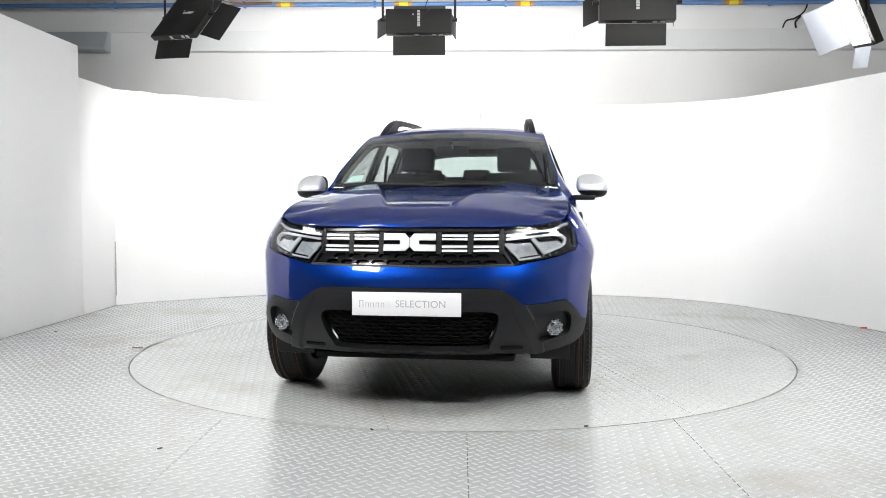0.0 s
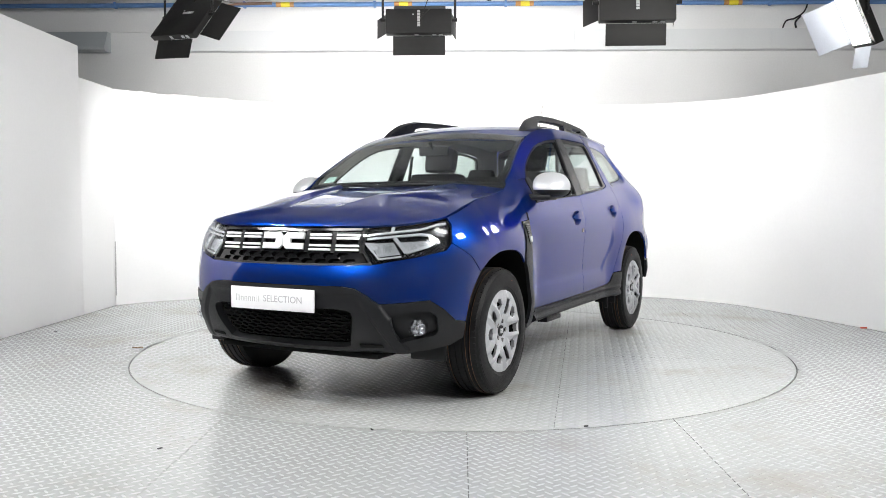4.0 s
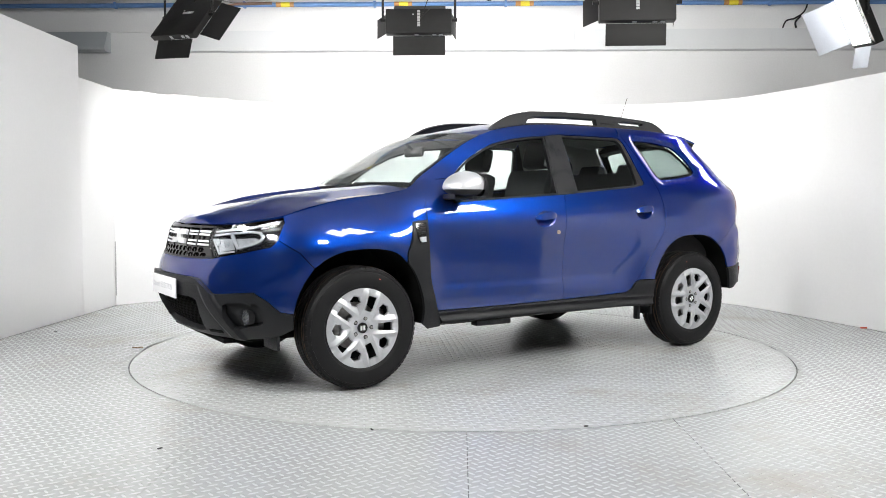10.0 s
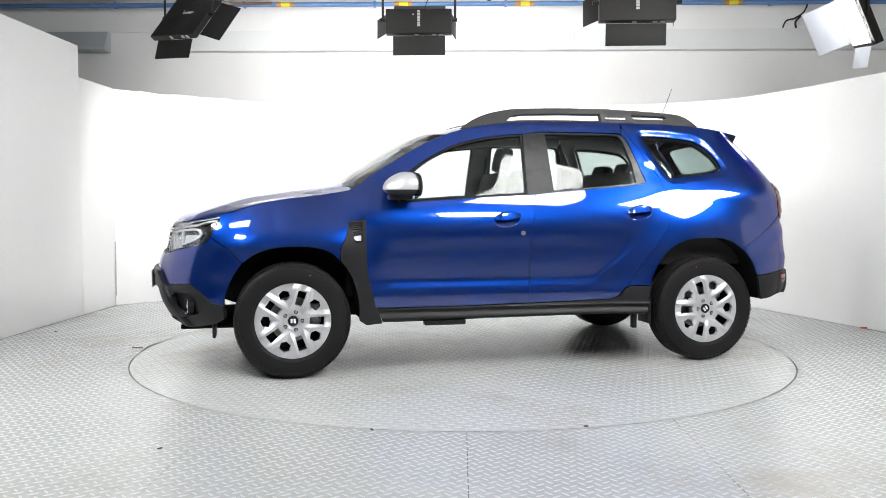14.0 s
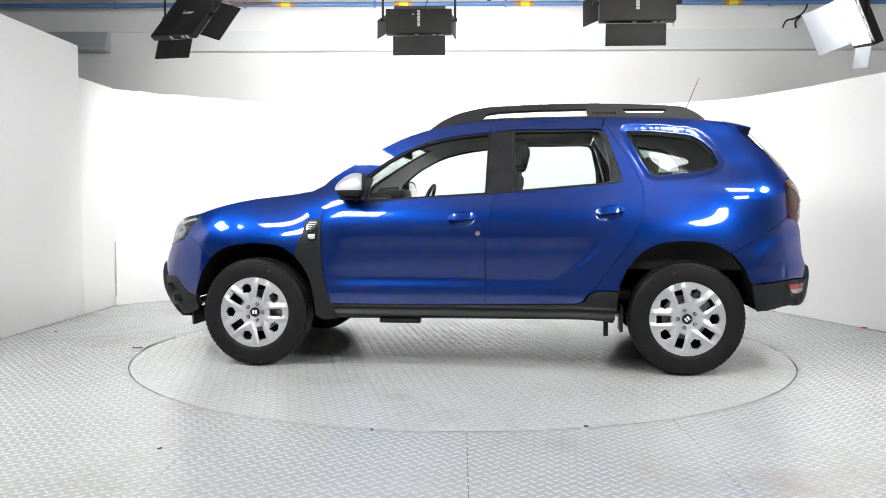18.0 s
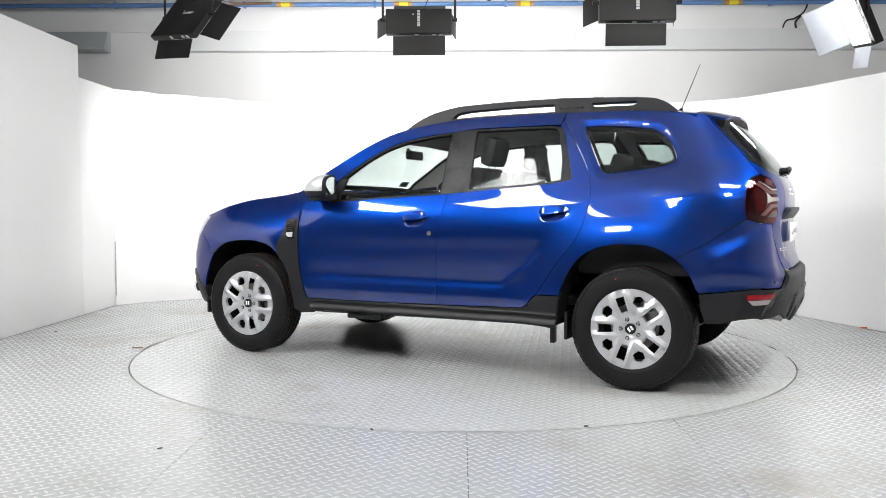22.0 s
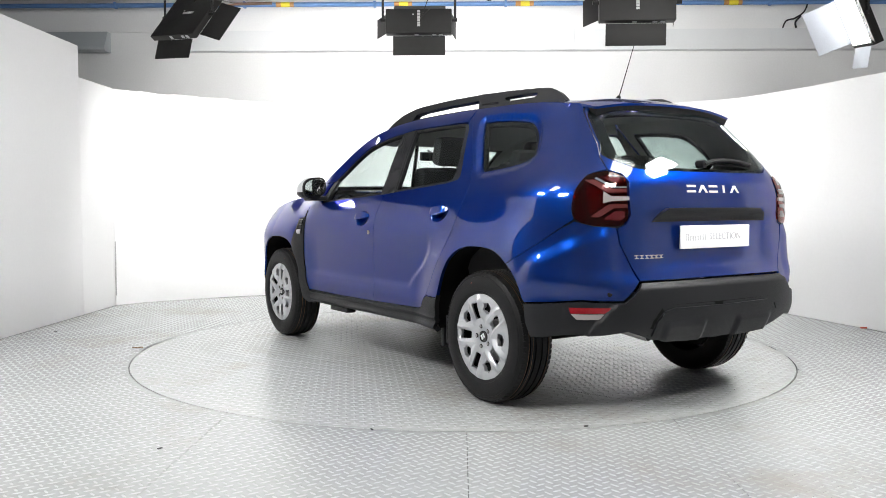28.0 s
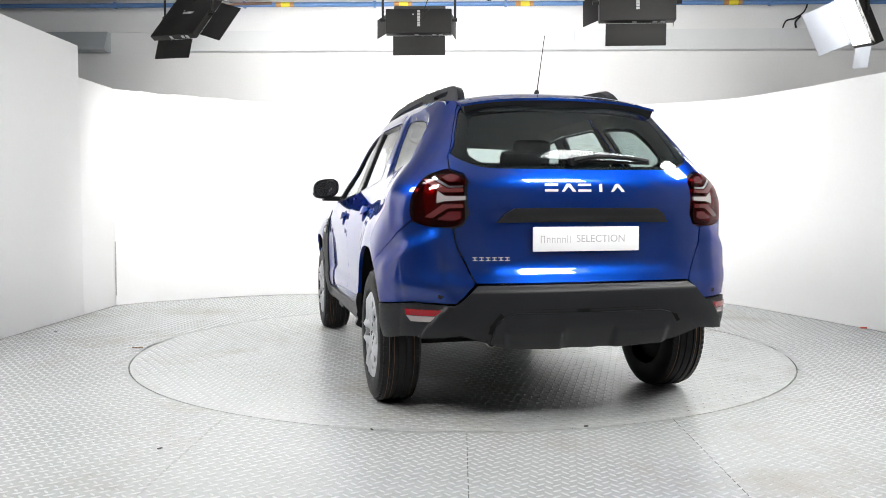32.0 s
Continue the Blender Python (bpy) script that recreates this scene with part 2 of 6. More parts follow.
def fill(outline, holes, h):
    loops = [outline, *holes]
    pts, edges = [], []
    for lp in loops:
        o = len(pts)
        pts += list(lp)
        edges += [(o + i, o + (i + 1) % len(lp)) for i in range(len(lp))]
    b = np.vstack(loops)
    lo, hi = outline.min(0), outline.max(0)
    gx, gy = np.meshgrid(np.arange(lo[0], hi[0], h), np.arange(lo[1], hi[1], h * 0.87))
    gx[1::2] += h / 2
    g = np.stack([gx.ravel(), gy.ravel()], 1)
    ok = within(outline, g)
    for lp in holes:
        ok &= ~within(lp, g)
    g = g[ok]
    if len(g):
        far = np.ones(len(g), bool)
        for s in range(0, len(b), 200):
            far &= (np.linalg.norm(g[:, None] - b[None, s:s + 200], axis=2).min(1) > h * 0.45)
        g = g[far]
    allp = [Vector(p) for p in pts] + [Vector(p) for p in g]
    vs, _, fs, *_ = delaunay_2d_cdt(allp, edges, [], 0, 1e-6, False)
    vs = np.array([tuple(v) for v in vs])
    fs = np.array(fs)
    c = vs[fs].mean(1)
    ok = within(outline, c)
    for lp in holes:
        ok &= ~within(lp, c)
    return vs, fs[ok]


def sheet(name, outline, surf, mats, parent, label="", th=0.006, h=0.03, holes=(), gap=0.0014, lift=0.0, mirror=False, roll=0.0015, bow=None, centre=(0, 0, 0.8), smooth=40):
    """A pressed panel: the outline is filled in the flat, laid on the surface and given thickness. lift: metres off the surface."""
    o = dense(tidy(outline, gap), h)
    hs = [dense(tidy(x, -gap), h) for x in holes]
    uv, fs = fill(o, hs, h)
    used = np.unique(fs)
    remap = -np.ones(len(uv), int)
    remap[used] = np.arange(len(used))
    uv, fs = uv[used], remap[fs]
    p = surf(uv[:, 0], uv[:, 1])

    def square(f, u, v, e=1.5e-3):
        k = np.cross(f(u + e, v) - f(u - e, v), f(u, v + e) - f(u, v - e))
        return k / np.maximum(np.linalg.norm(k, axis=1), 1e-12)[:, None]
    n = square(surf, uv[:, 0], uv[:, 1])
    turned = -1 if np.mean(np.sum(n * (p - np.array(centre)), 1)) < 0 else 1
    n = n * turned
    shade = n
    if bow is not None:
        shade = turned * square(lambda u, v: surf(u, v) + turned * square(surf, u, v) * np.asarray(bow(u, v))[:, None], uv[:, 0], uv[:, 1])
    off = np.full(len(p), lift)
    if bow is not None:
        off = off + bow(uv[:, 0], uv[:, 1])
    ed = np.sort(np.concatenate([fs[:, [0, 1]], fs[:, [1, 2]], fs[:, [2, 0]]]), 1)
    key, cnt = np.unique(ed, axis=0, return_counts=True)
    rim = key[cnt == 1]
    edge = np.unique(rim)
    q = p + n * off[:, None]
    q[edge] -= n[edge] * roll
    if mirror:
        q = q * (1, -1, 1)
        n = n * (1, -1, 1)
        shade = shade * (1, -1, 1)
    back = q - n * th
    f0 = q[fs]
    fn = np.cross(f0[:, 1] - f0[:, 0], f0[:, 2] - f0[:, 0])
    flip = np.sum(fn * n[fs].mean(1), 1) < 0
    fs[flip] = fs[flip][:, ::-1]
    m = len(q)
    dirs = {}
    for a, b in np.concatenate([fs[:, [0, 1]], fs[:, [1, 2]], fs[:, [2, 0]]]):
        dirs[(a, b)] = 1
    quads = []
    for a, b in rim:
        if (a, b) not in dirs:
            a, b = b, a
        quads.append((b, a, a + m, b + m))
    faces = [tuple(f) for f in fs] + [tuple(f[::-1] + m) for f in fs] + quads
    ms = mats if isinstance(mats, (list, tuple)) else [mats]
    idx = [0] * len(fs) + [len(ms) - 1] * len(fs) + [0] * len(quads)
    ob = mesh_of(name, np.vstack([q, back]), faces, ms, parent, label, idx, smooth)
    if smooth:
        loops = np.zeros((len(ob.data.loops), 3))
        loops[:fs.size] = shade[fs.ravel()]
        ob.data.normals_split_custom_set(loops)
    return ob


def lathe(profile, n=64, axis="Y"):
    """Points and faces of a turned shape: profile of (radius, along)."""
    pr = np.asarray(profile, float)
    a = np.arange(n) * math.tau / n
    r, y = pr[:, 0][:, None], pr[:, 1][:, None]
    v = np.stack([r * np.cos(a), y + 0 * a, r * np.sin(a)], 2).reshape(-1, 3)
    f = []
    for i in range(len(pr) - 1):
        for k in range(n):
            f.append((i * n + k, i * n + (k + 1) % n, (i + 1) * n + (k + 1) % n, (i + 1) * n + k))
    return v, f


# ---- the studio ----
def floor_and_table():
    R, GAP = 2.2376, 0.0065
    base = new("floor", None)
    tagged(base, "grey painted steel tread plate studio floor, scuffed and stained", "floor", kind="structure")
    # strips of plate on either side of the turntable, with fine open joints
    joints = [-5.9, -4.5, -3.32, -2.23, -1.14, 0.03, 1.02, 2.11, 3.2, 4.3, 5.4]
    for x0, x1 in zip(joints, joints[1:]):
        for s in (-1, 1):
            far = 4.4 if s > 0 else 6.4
            xs = np.linspace(x0 + 0.0016, x1 - 0.0016, 25)
            near = np.sqrt(np.maximum((R + GAP) ** 2 - xs ** 2, 0)) + 0.0012
            k = len(xs)
            rim = [(x, s * y) for x, y in zip(xs, near)] + [(x, s * far) for x in xs]
            v = [(x, y, 0) for x, y in rim] + [(x, y, -0.012) for x, y in rim]
            f = [(q, q + 1, q + 1 + k, q + k)[::s] for q in range(k - 1)]
            ring = list(range(k)) + list(range(2 * k - 1, k - 1, -1))
            f += [(a, b, b + 2 * k, a + 2 * k)[::-s] for a, b in zip(ring, ring[1:] + ring[:1])]
            mesh_of("floor_plate", v, f, FLOOR_GREY, base, smooth=0)
    part("subfloor", box((13.9, 13.5, 0.1), (-0.4, -2.1, -0.063), 0), mat("dark_concrete", (0.05, 0.05, 0.05), 0.8, 0, 0.2, 2, 40), base, "dark concrete hall floor below the plates", 0)
    # the turntable
    table = new("turntable", None)
    tagged(table, "round steel tread plate turntable flush in the floor", "turntable")
    n = 160
    a = np.arange(n) * math.tau / n
    ang = radians(18)
    ca, sa = math.cos(ang), math.sin(ang)
    for y0, y1, x0, x1 in ((-9, -0.75, -9, 0.2), (-9, -0.75, 0.2, 9), (-0.75, 0.75, -9, -0.6), (-0.75, 0.75, -0.6, 9), (0.75, 9, -9, 0.2), (0.75, 9, 0.2, 9)):
        c = np.stack([np.cos(a), np.sin(a)], 1) * (R - 0.002)
        bm = bmesh.new()
        bm.faces.new([bm.verts.new((x, y, 0)) for x, y in c])
        for co, no in (((x0, 0, 0), (-1, 0, 0)), ((x1, 0, 0), (1, 0, 0)), ((0, y0, 0), (0, -1, 0)), ((0, y1, 0), (0, 1, 0))):
            cut = Vector(co) - Vector(no) * 0.0012
            bmesh.ops.bisect_plane(bm, geom=bm.verts[:] + bm.edges[:] + bm.faces[:], plane_co=cut, plane_no=no, clear_outer=True)
        ext = bmesh.ops.extrude_face_region(bm, geom=bm.faces[:])
        bmesh.ops.translate(bm, vec=(0, 0, -0.01), verts=[x for x in ext["geom"] if isinstance(x, bmesh.types.BMVert)])
        bmesh.ops.rotate(bm, matrix=Matrix.Rotation(ang, 3, "Z"), verts=bm.verts)
        part("table_plate", bm, PLATE_GREY, table, smooth=0)
    v, f = lathe([(R - 0.012, -0.011), (R - 0.012, -0.004), (R - 0.001, -0.002), (R, -0.011)], 160)
    mesh_of("rim_ring", v[:, [0, 2, 1]], [q[::-1] for q in f], STEEL, table, "dark steel rim of the turntable")
    # raised tread lozenges, laid crosswise
    def tread(name, inside, parent, pitch, turn, seed):
        g = np.arange(-7.5, 7.5, pitch)
        i, j = np.meshgrid(np.arange(len(g)), np.arange(len(g)))
        x, y = g[i].ravel(), g[j].ravel()
        way = ((i + j) % 2).ravel() * (math.pi / 2) + turn
        ct, st = math.cos(turn), math.sin(turn)
        x, y = x * ct - y * st, x * st + y * ct
        ok = inside(x, y)
        x, y, way = x[ok], y[ok], way[ok]
        # one raised lozenge to a cell, crosswise from cell to cell
        L, B, T = pitch * 0.56, pitch * 0.15, 0.0030
        shape = np.array([(-L, 0, 0.0002), (-L * 0.45, -B, 0.0002), (L * 0.45, -B, 0.0002), (L, 0, 0.0002), (L * 0.45, B, 0.0002), (-L * 0.45, B, 0.0002), (-L * 0.62, 0, T), (L * 0.62, 0, T)])
        c, s = np.cos(way)[:, None], np.sin(way)[:, None]
        vx = x[:, None] + shape[:, 0] * c - shape[:, 1] * s
        vy = y[:, None] + shape[:, 0] * s + shape[:, 1] * c
        v = np.stack([vx, vy, np.broadcast_to(shape[:, 2], vx.shape)], 2).reshape(-1, 3)
        tri = np.array([(0, 1, 6), (1, 2, 7), (1, 7, 6), (2, 3, 7), (3, 4, 7), (4, 5, 6), (4, 6, 7), (5, 0, 6)])
        f = (np.arange(len(x))[:, None, None] * 8 + tri).reshape(-1, 3)
        me = bpy.data.meshes.new(name)
        me.vertices.add(len(v))
        me.vertices.foreach_set("co", v.ravel())
        me.loops.add(f.size)
        me.loops.foreach_set("vertex_index", f.ravel().astype(np.int32))
        me.polygons.add(len(f))
        me.polygons.foreach_set("loop_start", np.arange(0, f.size, 3, dtype=np.int32))
        me.polygons.foreach_set("loop_total", np.full(len(f), 3, dtype=np.int32))
        me.polygons.foreach_set("use_smooth", np.ones(len(f), dtype=bool))
        me.update(calc_edges=True)
        me.materials.append(TREAD)
        ob = new(name, me)
        ob.parent = parent
        return tagged(ob, kind="stuff")
    wall_in = lambda x, y: (np.hypot(x, y) > R + 0.03) & (y > -5.3) & (np.abs(x) < 3.9) & (np.hypot(x, y) < 5.9)
    tread("tread_pattern", wall_in, base, 0.042, radians(38), 1)
    tread("tread_pattern", lambda x, y: np.hypot(x, y) < R - 0.03, table, 0.042, ang + radians(45), 2)
    return table


def walls():
    # curved white cyclorama of boards, open at the top
    path = run([(-2.06, 3.40), (-1.0, 3.62), (0.2, 3.66), (1.4, 3.46), (2.1, 3.22), (2.52, 2.90), (2.84, 2.5), (3.09, 1.8), (3.27, 1.2), (3.42, 0.7), (3.60, -0.3), (3.70, -1.6)], 8)
    left = run([(-3.50, 2.36), (-3.3, 2.62), (-3.08, 2.80), (-2.6, 3.13), (-2.06, 3.40)], 8)
    line = np.vstack([left, path[1:]])
    top = np.interp(np.linspace(0, 1, len(line)), [0, 0.3, 0.75, 1], [2.19, 2.165, 2.09, 2.08])
    d = np.gradient(line, axis=0)
    n = np.stack([-d[:, 1], d[:, 0]], 1) / np.linalg.norm(d, axis=1)[:, None]
    out = line + n * 0.012
    k = len(line)
    v = [(*p, 0.004) for p in line] + [(*p, t) for p, t in zip(line, top)] + [(*p, t) for p, t in zip(out, top)] + [(*p, 0.004) for p in out]
    f = []
    for a, b in ((0, 1), (1, 2), (2, 3), (3, 0)):
        f += [(a * k + i, a * k + i + 1, b * k + i + 1, b * k + i) for i in range(k - 1)]
    w = mesh_of("wall_curved", v, f, WALL_WHITE, None, "curved white painted studio backdrop wall")
    tagged(w, "", "wall", kind="structure")
    # flat wall at the side: a low piece by the joint and a taller one towards the camera
    bm = box((0.03, 0.73, 2.19), (-3.515, 2.0, 1.099), 0.004)
    bm = box((0.03, 3.4, 2.475), (-3.515, -0.06, 1.2415), 0.004, bm=bm)
    w = part("wall_side", bm, WALL_WHITE, None, "flat white painted studio side wall, slightly scuffed")
    tagged(w, "", "wall", kind="structure")
    # skirting gap and open joint of the corner
    bm = box((0.010, 0.012, 0.55), (-3.492, 2.352, 0.38), 0.003)
    # the strip's grey has the shade of the joint put into its colour
    tagged(part("trim", bm, mat("shaded_joint_filler", (0.45, 0.45, 0.44), 0.8), None, "lifted vertical edge strip at the wall joint"), "", "trim", kind="structure")
    # torn paper edge along the top of the backdrop
    rnd = random.Random(4)
    for a, b in ((2, 26),):
        bm = bmesh.new()
        lo = [bm.verts.new((*(line[i] - n[i] * 0.003), top[i] - 0.03)) for i in range(a, b)]
        hi = [bm.verts.new((*(line[i] - n[i] * 0.004), top[i] + rnd.uniform(0.0, 0.014))) for i in range(a, b)]
        for i in range(len(lo) - 1):
            bm.faces.new((lo[i], lo[i + 1], hi[i + 1], hi[i]))
        tagged(part("trim", bm, WALL_WHITE, None, "ragged white paper strip along the backdrop top"), "", "trim", kind="structure")
    # the hall behind
    def wall(name, size, at, label, m=PLASTER):
        tagged(part(name, box(size, at, 0), m, None, label, 0), "", "wall", kind="structure")
    # bright paint of the unseen south wall, added to brighten the car by reflection
    bounce = mat("white_bounce_paint", (0.76, 0.76, 0.76), 0.8, 0, 0.1, 1.5, 40)
    wall("wall_north", (14.0, 0.2, 3.9), (-0.4, 4.6, 1.95), "white plastered hall wall behind the backdrop")
    # west wall colour is darkened to stand for the shadow there
    side = mat("shade_darkened_hall_paint", (0.30, 0.32, 0.34), 0.8, 0, 0.06, 1.5, 40)
    wall("wall_west", (0.2, 13.2, 3.9), (-6.5, -2.1, 1.95), "hall side wall", side)
    wall("wall_east", (0.2, 13.2, 3.9), (5.5, -2.1, 1.95), "hall side wall", PLASTER)
    wall("wall_south", (14.0, 0.2, 3.9), (-0.4, -8.8, 1.95), "unseen white hall wall added behind the camera as a reflector", bounce)
    tagged(part("ceiling", box((14.0, 13.6, 0.2), (-0.4, -2.1, 3.75), 0), CONCRETE, None, "grey concrete soffit of the hall", 0), "", "ceiling", kind="structure")


def trunking():
    # boxed cable trunking along the hall walls
    prof = [(0, 0.0), (0.112, 0.0), (0.12, 0.008), (0.12, 0.25), (0.0, 0.25)]
    def bar(x0, x1, place, label, m=TRUNKING, prof=prof):
        t = new("trunking", None)
        tagged(t, label, "trunking", "wall trunking")
        k = len(prof)
        cuts = list(np.arange(x0, x1 - 0.5, 2.4)) + [x1]
        for a, b in zip(cuts, cuts[1:]):
            v = [place(x, -d, 2.93 + z) for x in (a + 0.001, b - 0.001) for d, z in prof]
            f = [(i, (i + 1) % k, (i + 1) % k + k, i + k) for i in range(k)] + [tuple(range(k))[::-1], tuple(range(k, 2 * k))]
            mesh_of("trunking_cover", v, f, m, t, smooth=25)
    bar(-3.40, 5.4, lambda x, d, z: (x, 4.5 + d, z), "white boxed cable trunking along the hall wall")
    # left run: the shadow on it is put into a darker grey
    bar(-6.4, -4.40, lambda x, d, z: (x, 4.5 + d * 1.6, z), "boxed cable trunking along the hall wall, coloured darker for shade", mat("shade_darkened_trunking", (0.42, 0.45, 0.47), 0.5, 0, 0.05, 3),
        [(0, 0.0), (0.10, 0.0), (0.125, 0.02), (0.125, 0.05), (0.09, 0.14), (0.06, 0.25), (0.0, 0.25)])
    bm = box((11.8, 0.03, 0.02), (-0.5, 4.485, 3.19), 0.002)
    tagged(part("trim", bm, PLASTER, None, "thin plaster ledge above the trunking"), "", "trim", kind="structure")


def services():
    # pipes and conduits under the ceiling at the back
    def pipe(r, y, z, material, label, x0=-6.35, x1=5.4, tape=()):
        o = part("pipe", rod((x0, y, z), (x1, y, z), r), material, None, label)
        tagged(o, "", "pipe", "ceiling pipes")
        for x in tape:
            part("tape_band", rod((x - 0.11, y, z), (x + 0.11, y, z), r * 1.06), ORANGE, o, "brown marking tape")
            part("tape_band", rod((x - 0.05, y, z), (x + 0.06, y, z), r * 1.10), YELLOW, o, "yellow marking tape")
        for x in np.arange(x0 + 0.5, x1, 1.6):
            part("clamp", box((0.03, r * 2.6, r * 2.6), (x, y, z), 0.004), material, o)
    pipe(0.028, 4.30, 3.475, PIPE_BLUE, "blue painted compressed air pipe under the ceiling", tape=(-2.15, -0.70, 0.78, 3.3))
    pipe(0.022, 4.20, 3.56, PIPE_GREY, "pale grey steel conduit under the ceiling")
    pipe(0.035, 4.38, 3.60, PIPE_GREY, "grey steel service pipe under the ceiling")
    bm = box((9.6, 0.18, 0.05), (0.5, 4.05, 3.625), 0.004)
    tagged(part("cable_tray", bm, PIPE_GREY, None, "galvanised cable tray hung under the ceiling"), "", "cable tray")
    bm = tube(run([(-3.1, 4.28, 3.65), (-3.1, 4.26, 3.5), (-3.05, 4.2, 3.46), (-2.8, 4.2, 3.46), (-2.3, 4.24, 3.48)], 6), 0.018)
    tagged(part("pipe", bm, mat("dark_copper_pipe", (0.16, 0.09, 0.06), 0.4, 0.6), None, "dark brown bent copper pipe"), "", "pipe", "ceiling pipes")
    bm = tube(run([(3.95, 4.42, 3.19), (3.98, 4.38, 3.27), (4.1, 4.4, 3.31), (4.2, 4.36, 3.4), (4.22, 4.3, 3.6)], 6), 0.010)
    bm = tube(run([(4.12, 4.43, 3.19), (4.1, 4.4, 3.26), (4.16, 4.4, 3.33)], 6), 0.012, bm=bm)
    tagged(part("cable", bm, MATT_BLACK, None, "loose black cable hanging to the trunking"), "", "cable")
    bm = tube(run([(0.25, 4.2, 3.62), (0.32, 4.2, 3.5), (0.4, 4.2, 3.52), (0.42, 4.2, 3.62)], 6), 0.010)
    tagged(part("cable", bm, MATT_BLACK, None, "loose black cable looped below the ceiling"), "", "cable")


def led_panel(light, wide=0.60, tall=0.27, deep=0.09, doors=(8, 55, 80, 60), label="", silver=False, side=0.20, leaf=0.175, across=False):
    """A studio LED panel, facing its own -Y, hung by a yoke; its doors are turned by degrees from the closed plane."""
    t = new("studio_light", None)
    tagged(t, label, "studio light", "studio lights")
    part("housing", box((wide, deep, tall), (0, 0, 0), 0.008), LED_BLACK, t)
    part("diffuser", box((wide - 0.06, 0.006, tall - 0.06), (0, -deep / 2 - 0.002, 0), 0.002), light, t, "glowing white LED diffuser")
    ins = LED_SILVER if silver else LED_BLACK
    lo, hi, le, ri = doors
    def door(name, size, hinge, turn, slots=False):
        bm = box(size[0], size[1], 0.002)
        if slots:
            (w, d, h), (cx, cy, cz) = size
            bm = box((w * 0.42, d, h), (cx - w * 0.29, cy, cz), 0.002)
            box((w * 0.42, d, h), (cx + w * 0.29, cy, cz), 0.002, bm=bm)
            for k in range(6):
                box((w * 0.18, d, h * 0.10), (cx, cy, cz + h * (k / 5 - 0.5) * 0.90), 0.001, bm=bm)
        bmesh.ops.transform(bm, matrix=Matrix.Translation(hinge) @ turn, verts=bm.verts)
        part(name, bm, LED_BLACK if slots else ins, t)
    H, W = tall / 2, wide / 2
    door("barn_door", ((wide * 0.8, 0.004, leaf), (0, 0, -leaf / 2)), (0, -deep / 2, -H), Matrix.Rotation(radians(-lo), 4, "X"))
    door("barn_door", ((wide * 0.8, 0.004, leaf), (0, 0, leaf / 2)), (0, -deep / 2, H), Matrix.Rotation(radians(hi), 4, "X"))
    door("barn_door", ((side, 0.004, tall * 0.8), (-side / 2, 0, 0)), (-W, -deep / 2, 0), Matrix.Rotation(radians(le), 4, "Z"))
    door("barn_door", ((side, 0.004, tall * 0.8), (side / 2, 0, 0)), (W, -deep / 2, 0), Matrix.Rotation(radians(-ri), 4, "Z"), silver)
    for s in (-1, 1):
        part("knob", rod((s * W, 0.0, 0.02), (s * (W + 0.05), 0.0, 0.02), 0.016), LED_BLACK, t)
    # the maker's lettering, as plain bars, and small marks on the back
    for z, w in ((0.088, 0.020), (0.062, 0.026), (0.034, 0.022), (0.008, 0.026), (-0.018, 0.018), (-0.040, 0.018)):
        part("print_bar", box((w, 0.002, 0.026) if across else (0.026, 0.002, w), (-z if across else 0.0, deep / 2 + 0.001, 0.03 if across else z), 0), BAR_GREY, t)
    cable = run([(-0.10, deep / 2 - 0.01, H), (-0.08, deep / 2 + 0.02, H - 0.03), (-0.02, deep / 2 + 0.015, H - 0.09), (-0.05, deep / 2 + 0.02, H - 0.02), (-0.09, 0.02, H + 0.12)], 6)
    part("power_cable", tube(cable, 0.004, 6), LED_BLACK, t)
    part("print_mark", box((0.012, 0.002, 0.012), (0.05, deep / 2 + 0.001, 0.06), 0), BAR_GREY, t)
    for x in (-0.2, -0.14, 0.02):
        part("socket", box((0.035, 0.03, 0.004), (x, 0.0, -H - 0.001), 0), BAR_GREY, t)
    return t


def hang(t, at, yaw, tilt, roll, wide=0.60):
    """Hang a lamp: yaw turns its face about the upright, tilt noses it down."""
    t.matrix_basis = Matrix.Translation(at) @ Matrix.Rotation(radians(yaw), 4, "Z") @ Matrix.Rotation(radians(tilt), 4, "X") @ Matrix.Rotation(radians(roll), 4, "Y")
    m = t.matrix_basis
    for s in (-1, 1):
        a = m @ Vector((s * (wide / 2 + 0.03), 0, 0.02))
        inv = m.inverted()
        part("hanger", rod(inv @ a, inv @ Vector((a.x, a.y, 3.64)), 0.011), LED_BLACK, t)


